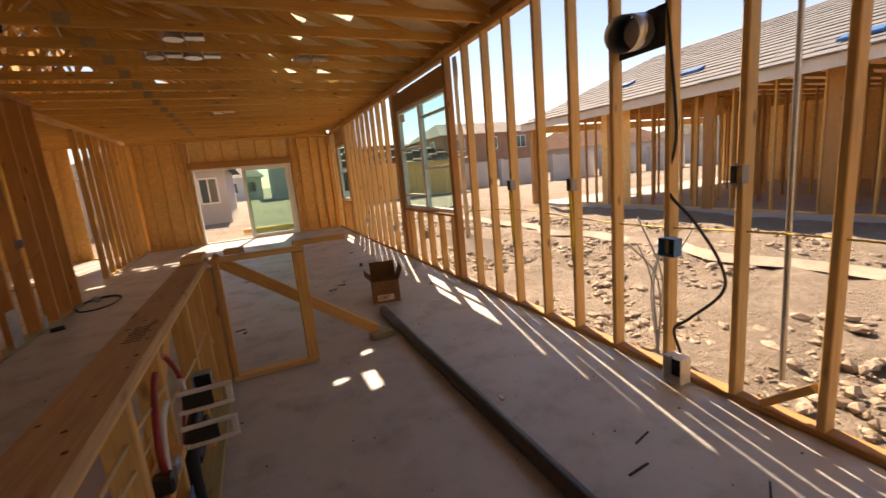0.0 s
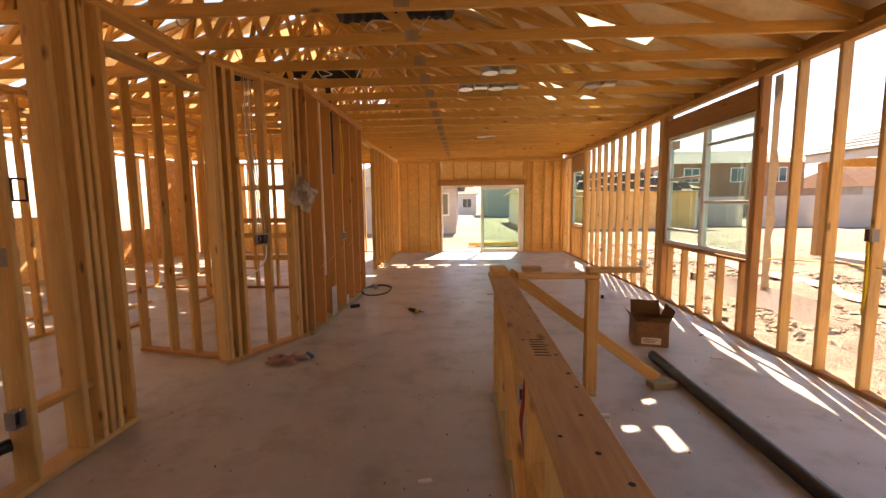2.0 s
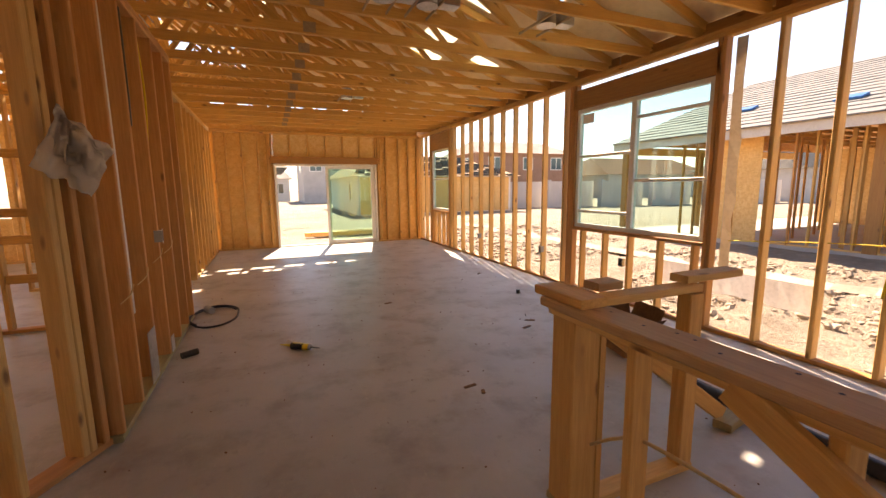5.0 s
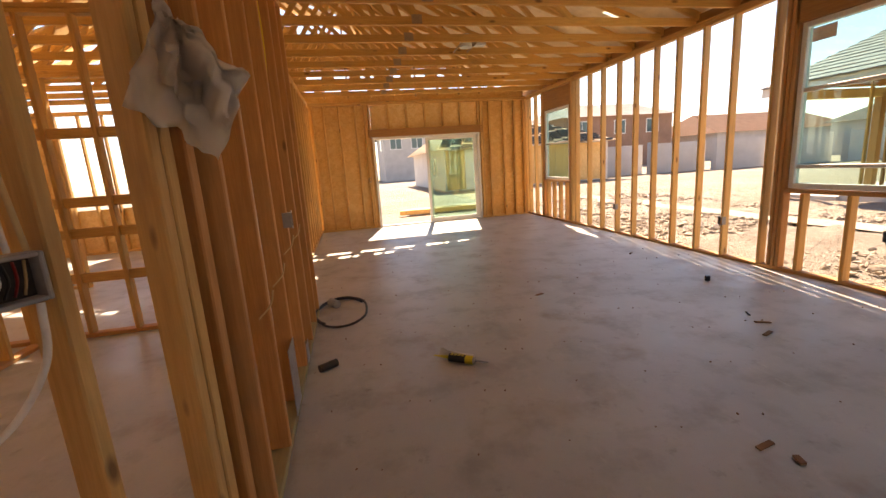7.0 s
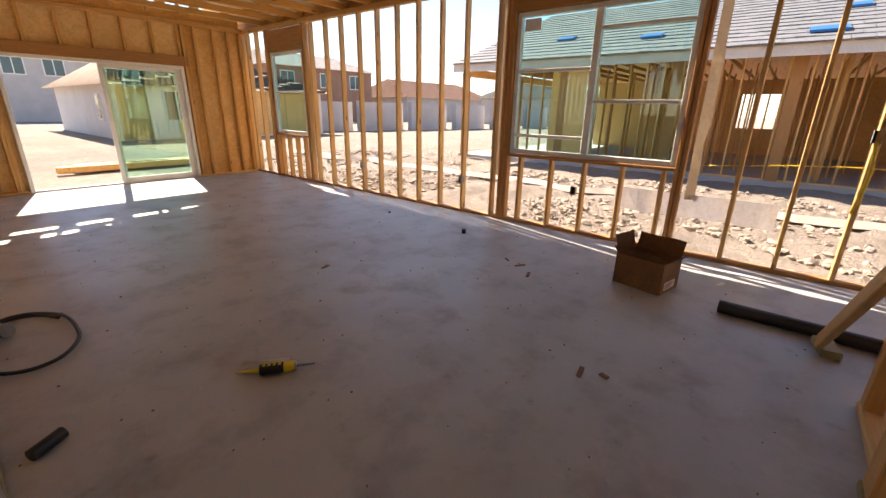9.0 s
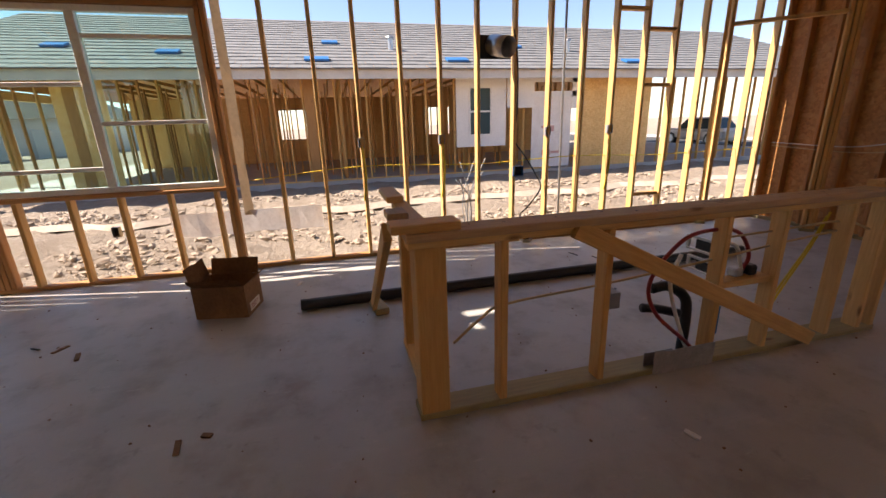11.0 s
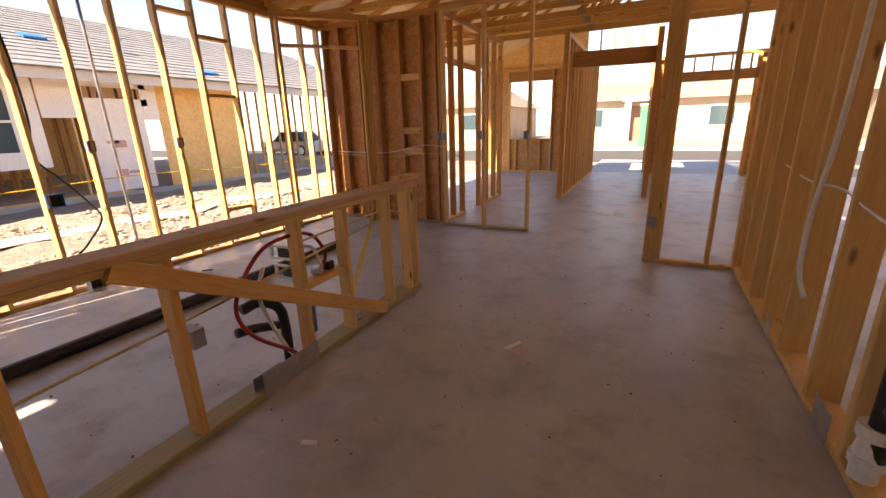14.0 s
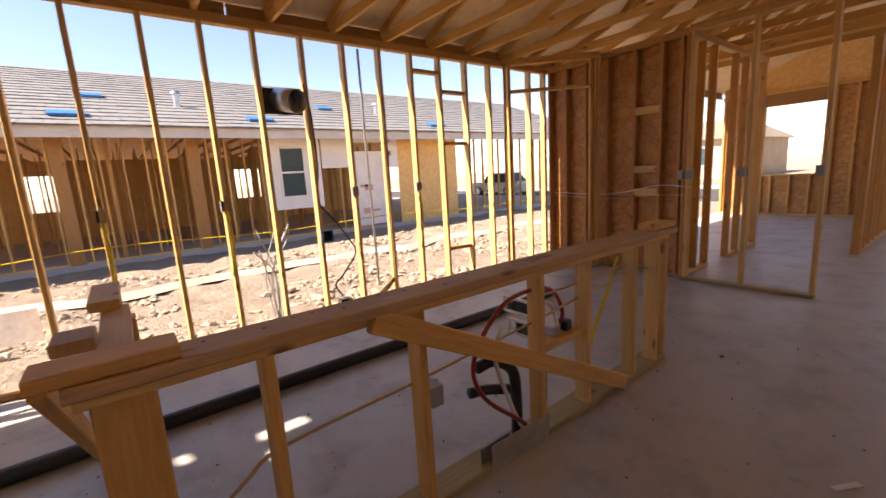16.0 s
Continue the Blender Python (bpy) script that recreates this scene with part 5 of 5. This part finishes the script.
nb = base("neighbour_house", "house next door, framed and tiled, walls still open", "house")
NX = 9.4
o = box("slab", (NX - 0.1, -14.0, -0.3), (22.0, 12.0, -0.05), WALKC, nb)
o = box("patio_slab", (NX - 0.2, 12.0, -0.3), (22.0, 13.8, -0.08), WALKC, nb)
for lo, hi in (((8.70, -14.0, 2.50), (8.74, 13.7, 2.72)),):
    box("fascia", lo, hi, FASCIA, nb)
box("soffit", (8.74, -14.0, 2.60), (9.4, 13.7, 2.63), OSB, nb)
tile_roof("roof", 8.62, 2.72, -14.0, 13.7, 0.36, 19, nb, TILE)
bm = bmesh.new()
v = [bm.verts.new(p) for p in ((8.62, -14, 2.71), (15.6, -14, 5.22), (15.6, 13.7, 5.22), (8.62, 13.7, 2.71))]
bm.faces.new(v)
v2 = [bm.verts.new(p) for p in ((15.6, -14, 5.22), (22.6, -14, 2.71), (22.6, 13.7, 2.71), (15.6, 13.7, 5.22))]
bm.faces.new(v2)
bm.faces.new([bm.verts.new(p) for p in ((8.7, 13.6, 2.7), (15.6, 13.6, 5.2), (22.5, 13.6, 2.7))])
part("roof_underlay", bm, OSBR, nb)
for y, x, w in ((8.2, 10.0, 0.5), (4.7, 9.35, 0.6), (1.0, 9.35, 0.6), (-4.6, 9.35, 0.6), (4.3, 11.4, 0.45), (-1.5, 11.2, 0.45), (10.8, 10.6, 0.5)):
    z = 2.72 + 0.36 * (x - 8.62)
    bm = bmesh.new()
    add_box(bm, (-0.16, -w / 2, 0.0), (0.16, w / 2, 0.05))
    ob = part("roof_vent", bm, BLUEP, nb, "blue covered roof vent")
    ob.matrix_world = pose(x, y, z + 0.035, 0, -19.8, 0)
for y, x in ((2.6, 10.7), (-0.4, 10.9), (-3.2, 10.8)):
    z = 2.72 + 0.36 * (x - 8.62)
    bm = bmesh.new()
    bmesh.ops.create_cone(bm, cap_ends=True, segments=12, radius1=0.08, radius2=0.08, depth=0.34, matrix=Matrix.Translation((x, y, z + 0.15)))
    bmesh.ops.create_cone(bm, cap_ends=True, segments=12, radius1=0.12, radius2=0.10, depth=0.05, matrix=Matrix.Translation((x, y, z + 0.34)))
    part("vent_pipe", bm, GALV, nb)
# Added backdrop boards: stop bright sky showing through the open framing.
for lo, hi, z0, z1 in ((-6.0, -1.0, -0.05, 2.6), (0.2, 5.4, -0.05, 2.6), (6.6, 12.0, -0.05, 2.6), (-1.0, 0.2, -0.05, 0.9), (-1.0, 0.2, 2.1, 2.6), (5.4, 6.6, -0.05, 0.9), (5.4, 6.6, 2.1, 2.6)):
    box("inner_panel", (17.2, lo, z0), (17.22, hi, z1), OSB, nb)
NY = [-1.05 + 0.0] + [1.1 + 0.406 * i for i in range(27)]
for i, y in enumerate(NY):
    board("stud", (NX, y, -0.05), (NX, y + 0.01 * jit(i), 2.6), T, D, REDW if i % 6 == 2 else STUD, nb, (0, 1, 0))
for y in (2.6, 5.0, 7.3, 10.2):
    board("post", (NX, y, -0.05), (NX, y, 2.6), 0.24, 0.14, LVL, nb, (0, 1, 0))
for x, k in ((11.0, 0.0), (12.5, 0.3), (14.0, 0.2), (15.6, 0.1)):
    for i in range(24):
        y = -3.5 + k + 0.62 * i + 0.15 * jit(i, x)
        board("stud", (x, y, -0.05), (x, y, 2.6), T, D, REDW if i % 4 == 1 else STUD, nb, (0, 1, 0))
for y in (0.5, 4.2, 8.0):
    for i in range(7):
        board("stud", (NX + 0.5 + 0.5 * i, y, -0.05), (NX + 0.5 + 0.5 * i, y, 2.6), T, D, STUD, nb, (1, 0, 0))
for i in range(20):
    y = -1 + i * 0.61
    board("truss_chord", (NX, y, 2.62), (18.0, y, 2.62), T, 0.089, TRUSSW, nb, (0, 1, 0))
    board("truss_web", (10.2 + 0.3 * jit(i), y, 2.66), (11.4, y, 3.5), T, 0.064, TRUSSW, nb, (0, 1, 0))
    board("truss_web", (12.4, y, 2.66), (11.4, y, 3.5), T, 0.064, TRUSSW, nb, (0, 1, 0))
board("sole_plate", (NX, -2, -0.03), (NX, 12.0, -0.03), D, T, PALE, nb, (1, 0, 0))
# corner panel and patio posts
box("sheathing_panel", (NX - 0.06, 9.5, -0.05), (NX - 0.045, 10.55, 2.6), OSB, nb)
for p in ((8.95, 13.35), (12.4, 13.35)):
    board("post", (*p, -0.08), (*p, 2.5), 0.19, 0.19, LVL, nb, (0, 1, 0))
board("patio_beam", (8.95, 13.35, 2.5), (18, 13.35, 2.5), 0.19, 0.24, OSB, nb, (0, 1, 0))
# window with a wide white wrapped surround, then wrap and strand board further on
nw = new("window")
nw.parent = nb
for n_, lo, hi in (("surround", (-0.46, 0.70), (1.05, 1.0)), ("surround", (-0.46, 2.35), (1.05, 2.6)), ("surround", (-0.46, 1.0), (-0.02, 2.35)), ("surround", (0.68, 1.0), (1.05, 2.35))):
    box(n_, (NX - 0.07, lo[0], lo[1]), (NX - 0.05, hi[0], hi[1]), WRAP, nw)
for n_, lo, hi in (("frame", (-0.02, 1.0), (0.03, 2.35)), ("frame", (0.63, 1.0), (0.68, 2.35)), ("frame", (0.03, 2.30), (0.63, 2.35)), ("frame", (0.03, 1.0), (0.63, 1.05)), ("frame", (0.03, 1.65), (0.63, 1.70))):
    box(n_, (NX - 0.09, lo[0], lo[1]), (NX - 0.04, hi[0], hi[1]), VINYL, nw)
box("pane", (NX - 0.062, 0.03, 1.05), (NX - 0.056, 0.63, 2.30), DARKGLASS, nw)
box("low_panel", (NX - 0.06, -2.6, 0.0), (NX - 0.045, -1.3, 2.05), PAPER, nb, "pinkish printed board between wrapped openings")
for lo, hi in (((-1.35, 1.75), (-0.5, 2.6)), ((-2.75, 2.05), (-1.35, 2.2)), ((-2.75, 2.45), (-1.35, 2.6)), ((-3.0, 1.7), (-2.6, 2.6))):
    box("house_wrap", (NX - 0.07, lo[0], lo[1]), (NX - 0.05, hi[0], hi[1]), WRAP, nb)
for i, (y, z) in enumerate(((-1.75, 1.15), (-1.9, 1.05), (-2.1, 0.4), (-1.8, 0.35))):
    box("print_block", (NX - 0.066, y - 0.14, z), (NX - 0.061, y + 0.14, z + 0.07 + 0.1 * (i % 2)), REDP, nb)
box("sheathing_panel", (NX - 0.06, -4.2, -0.05), (NX - 0.045, -3.0, 2.6), OSB, nb)
box("sheathing_panel", (NX - 0.06, -5.4, -0.05), (NX - 0.045, -4.2, 2.6), OSB, nb)
for i in range(16):
    board("stud", (NX, -5.9 - 0.41 * i, -0.05), (NX, -5.9 - 0.41 * i, 2.6), T, D, STUD, nb, (0, 1, 0))


# ---- far houses, walls and the street ----
def far_house(name, label, x0, x1, y0, y1, eave, ridge, wall, roof, windows=(), axis="x"):
    """A stuccoed house with a pitched roof, sills and windows as (face, along, z, w, h)."""
    ob = base(name, label, "house")
    box("wall", (x0, y0, -0.3), (x1, y1, eave), wall, ob)
    o = 0.5
    bm = bmesh.new()
    if axis == "x":
        ym = (y0 + y1) / 2
        a = [bm.verts.new(p) for p in ((x0 - o, y0 - o, eave - 0.1), (x1 + o, y0 - o, eave - 0.1), (x1 - 1.5, ym, ridge), (x0 + 1.5, ym, ridge), (x0 - o, y1 + o, eave - 0.1), (x1 + o, y1 + o, eave - 0.1))]
        for f in ((0, 1, 2, 3), (4, 3, 2, 5), (0, 3, 4), (1, 5, 2)):
            bm.faces.new([a[i] for i in f])
    else:
        xm = (x0 + x1) / 2
        a = [bm.verts.new(p) for p in ((x0 - o, y0 - o, eave - 0.1), (x0 - o, y1 + o, eave - 0.1), (xm, y1 - 1.5, ridge), (xm, y0 + 1.5, ridge), (x1 + o, y0 - o, eave - 0.1), (x1 + o, y1 + o, eave - 0.1))]
        for f in ((0, 3, 2, 1), (4, 5, 2, 3), (0, 4, 3), (1, 2, 5)):
            bm.faces.new([a[i] for i in f])
    bmesh.ops.solidify(bm, geom=bm.faces[:], thickness=0.12)
    part("roof", bm, roof, ob)
    for face, s, z, w, h in windows:
        win = new("window")
        win.parent = ob
        if face == "s":
            box("frame", (s - w / 2 - 0.08, y0 - 0.06, z - 0.08), (s + w / 2 + 0.08, y0 + 0.01, z + h + 0.08), VINYL, win)
            box("pane", (s - w / 2, y0 - 0.075, z), (s + w / 2, y0 - 0.062, z + h), DARKGLASS, win)
            box("glazing_bar", (s - 0.03, y0 - 0.09, z), (s + 0.03, y0 - 0.077, z + h), VINYL, win)
        elif face == "w":
            box("frame", (x0 - 0.06, s - w / 2 - 0.08, z - 0.08), (x0 + 0.01, s + w / 2 + 0.08, z + h + 0.08), VINYL, win)
            box("pane", (x0 - 0.075, s - w / 2, z), (x0 - 0.062, s + w / 2, z + h), DARKGLASS, win)
        elif face == "n":
            box("frame", (s - w / 2 - 0.08, y1 - 0.01, z - 0.08), (s + w / 2 + 0.08, y1 + 0.06, z + h + 0.08), VINYL, win)
            box("pane", (s - w / 2, y1 + 0.062, z), (s + w / 2, y1 + 0.075, z + h), DARKGLASS, win)
    return ob


# behind the garden: a half-tiled white house
gh = far_house("white_house", "white wrapped house with a half-laid dark tile roof", 2.9, 13.0, 27.0, 38.0, 2.2, 3.7, WHITEST, TANST, [("s", 5.2, 0.7, 0.9, 1.2), ("w", 29.5, 0.7, 0.5, 1.0)])
for k in range(11):
    y = 26.55 + 0.5 * k
    z = 2.12 + 1.6 / 6.0 * 0.5 * k
    i = 0
    x = 2.6 + 0.17 * k
    while x < 13.0 - 0.17 * k:
        if (i * 7 + k * 3) % 5:
            box("tile", (x, y, z + 0.03), (x + 0.52, y + 0.34, z + 0.13), DARKTILE, gh, bevel=0.0)
        x += 0.62
        i += 1
for i in range(9):
    box("sheathing_panel", (2.95 + 1.1 * i + 0.01, 26.96, -0.1), (4.05 + 1.1 * i - 0.01, 26.985, 2.05), OSB if i not in (1,) else WRAP, gh)
far_house("grey_house", "single storey grey stucco house with a tiled roof", -8.5, -1.5, 24.0, 33.0, 2.5, 4.0, STUCCO, DARKTILE, [("s", -2.3, 0.9, 0.7, 1.1), ("s", -5.5, 0.9, 1.2, 1.1)])
far_house("pale_house", "far pale blue stucco house", -4.0, 0.8, 62.0, 72.0, 2.9, 5.0, WHITEST, STUCCO, [("s", -2.8, 0.9, 1.2, 1.2), ("s", -0.6, 0.9, 1.2, 1.2)])
far_house("two_storey_grey_house", "two storey grey house beyond the garden", 1.8, 8.0, 52.0, 62.0, 5.0, 6.6, STUCCO, DARKTILE, [("s", 3.2, 3.4, 1.2, 1.2), ("s", 5.6, 3.4, 1.2, 1.2), ("w", 55.0, 3.4, 1.2, 1.2)])
far_house("two_storey_brown_house", "two storey brown stucco house with teal windows", 20.0, 33.0, 45.0, 55.0, 5.3, 7.0, BROWNST, STUCCO, [("s", 22.0, 3.4, 1.4, 1.3), ("s", 26.5, 3.4, 1.2, 1.3), ("s", 30.5, 3.4, 1.4, 1.3), ("w", 48.0, 3.4, 1.2, 1.3)])
far_house("low_tan_house", "low house with a grey tile roof behind the wall", 36.0, 54.0, 42.0, 52.0, 2.8, 5.0, STUCCO, BROWNST)
far_house("low_tan_house", "low house with a grey tile roof behind the wall", 40.0, 56.0, 24.0, 34.0, 2.8, 4.8, STUCCO, DARKTILE)
fen = base("block_wall", "long pale grey block wall behind the lots", "wall")
for i in range(9):
    box("wall_panel", (9.0 + 4.0 * i, 30.0 - 1.0 * i, -0.3), (12.96 + 4.0 * i, 30.2 - 1.0 * i, 1.75), BLOCK, fen)
    box("pier", (8.75 + 4.0 * i, 29.9 - 1.0 * i, -0.3), (9.0 + 4.0 * i, 30.3 - 1.0 * i, 1.85), BLOCK, fen)
# timber stacks and rubbish behind the garden door
for i in range(6):
    o = box("lumber_pile", (-0.9 + 0.35 * i, 17.4 + 0.5 * jit(i), -0.16), (0.7 + 0.35 * i, 17.6 + 0.5 * jit(i), -0.02), PALE, None, bevel=0.01)
    tagged(o, "weathered boards lying on the soil", "boards", "boards on the soil")

# front street
o = box("road", (-60, -20.0, -0.25), (60, -13.0, -0.15), ASPHALT)
tagged(o, "grey asphalt street before the house", "road", kind="structure")
o = box("driveway", (-6.5, -13.0, -0.3), (-1.0, -8.25, -0.06), WALKC)
tagged(o, "pale concrete drive before the front door", "driveway", kind="structure")
o = box("pavement", (-60, -21.6, -0.25), (60, -20.0, -0.05), WALKC)
tagged(o, "pale concrete pavement across the street", "pavement", kind="structure")
for x in (-22.0, -3.0, 16.0):
    fh = far_house("street_house", "pale stucco house across the street", x - 7, x + 7, -44.0, -32.0, 2.9, 4.6, TANST, PALETILE, [("n", x - 4, 0.9, 1.5, 1.3), ("n", x + 4.5, 0.9, 1.2, 1.3)])
    # Flat brown sheet on the wall between the porch columns.
    box("porch_recess", (x + 0.2, -31.995, -0.1), (x + 2.0, -31.97, 2.4), BROWNST, fh)
    for px in (x - 0.1, x + 2.1):
        box("porch_column", (px - 0.22, -31.4, -0.2), (px + 0.22, -30.96, 2.7), WHITEST, fh, bevel=0.02)
    box("porch_beam", (x - 0.5, -31.5, 2.7), (x + 2.5, -30.9, 3.0), WHITEST, fh)
bin_ = base("portable_toilet", "bright green portable toilet by the street", "portable toilet")
box("cabin", (-3.0, -23.0, -0.15), (-1.98, -22.0, 2.05), GREENP, bin_, bevel=0.04)
box("roof_cap", (-3.05, -23.05, 2.05), (-1.93, -21.95, 2.2), WHITEP, bin_, bevel=0.05)
box("cabin_door", (-2.85, -21.997, 0.0), (-2.15, -21.97, 1.95), GREENP, bin_, bevel=0.01)


def parked_car(x, y):
    """A small white car, side on: tapered cabin over a rounded body, dark glass, four wheels."""
    ob = base("car", "white parked car on the street beyond the next house", "car")
    bm = bmesh.new()
    add_box(bm, (-2.1, -0.85, 0.25), (2.1, 0.85, 0.85))
    bmesh.ops.bevel(bm, geom=bm.edges[:], offset=0.14, segments=3, affect="EDGES")
    part("body", bm, WHITEP, ob, smooth=False)
    for name, lo, hi, w0, w1, z0, z1, mat in (("cabin_glass", -1.45, 0.95, 0.80, 0.62, 0.84, 1.36, DARKGLASS), ("roof", -0.95, 0.45, 0.64, 0.60, 1.362, 1.42, WHITEP)):
        bm = bmesh.new()
        vs = add_box(bm, (lo, -w0, z0), (hi, w0, z1))
        for v in vs:
            if v.co.z > (z0 + z1) / 2:
                v.co.y *= w1 / w0
                v.co.x += 0.45 * (1 if v.co.x < 0 else -1) * (1 if z0 < 1 else 0.2)
        part(name, bm, mat, ob)
    for px in (-1.3, 1.3):
        for py in (-0.78, 0.78):
            bm = bmesh.new()
            bmesh.ops.create_cone(bm, cap_ends=True, segments=20, radius1=0.32, radius2=0.32, depth=0.22, matrix=pose(px, py, 0.32, 90, 0, 0))
            wheel = part("wheel", bm, ABS, ob)
            bm = bmesh.new()
            bmesh.ops.create_cone(bm, cap_ends=True, segments=16, radius1=0.2, radius2=0.2, depth=0.24, matrix=pose(px, py, 0.32, 90, 0, 0))
            part("rim", bm, GALV, wheel)
    ob.matrix_world = pose(x, y, -0.15, 0, 0, 0)


parked_car(16.9, -15.4)
# sprayed setting-out ring on the slab
bm = bmesh.new()
ring = []
for i in range(28):
    a = 2 * math.pi * i / 28
    w = 0.02 + 0.012 * jit(i, 2)
    ring.append([bm.verts.new((-2.35 + (0.17 + k) * math.cos(a), -2.5 + (0.30 + k) * math.sin(a), 0.0012)) for k in (-w, w)])
for i in range(28):
    bm.faces.new((ring[i][0], ring[i][1], ring[(i + 1) % 28][1], ring[(i + 1) % 28][0]))
tagged(part("spray_mark", bm, REDP), "faded red sprayed ring on the concrete slab", "paint mark")
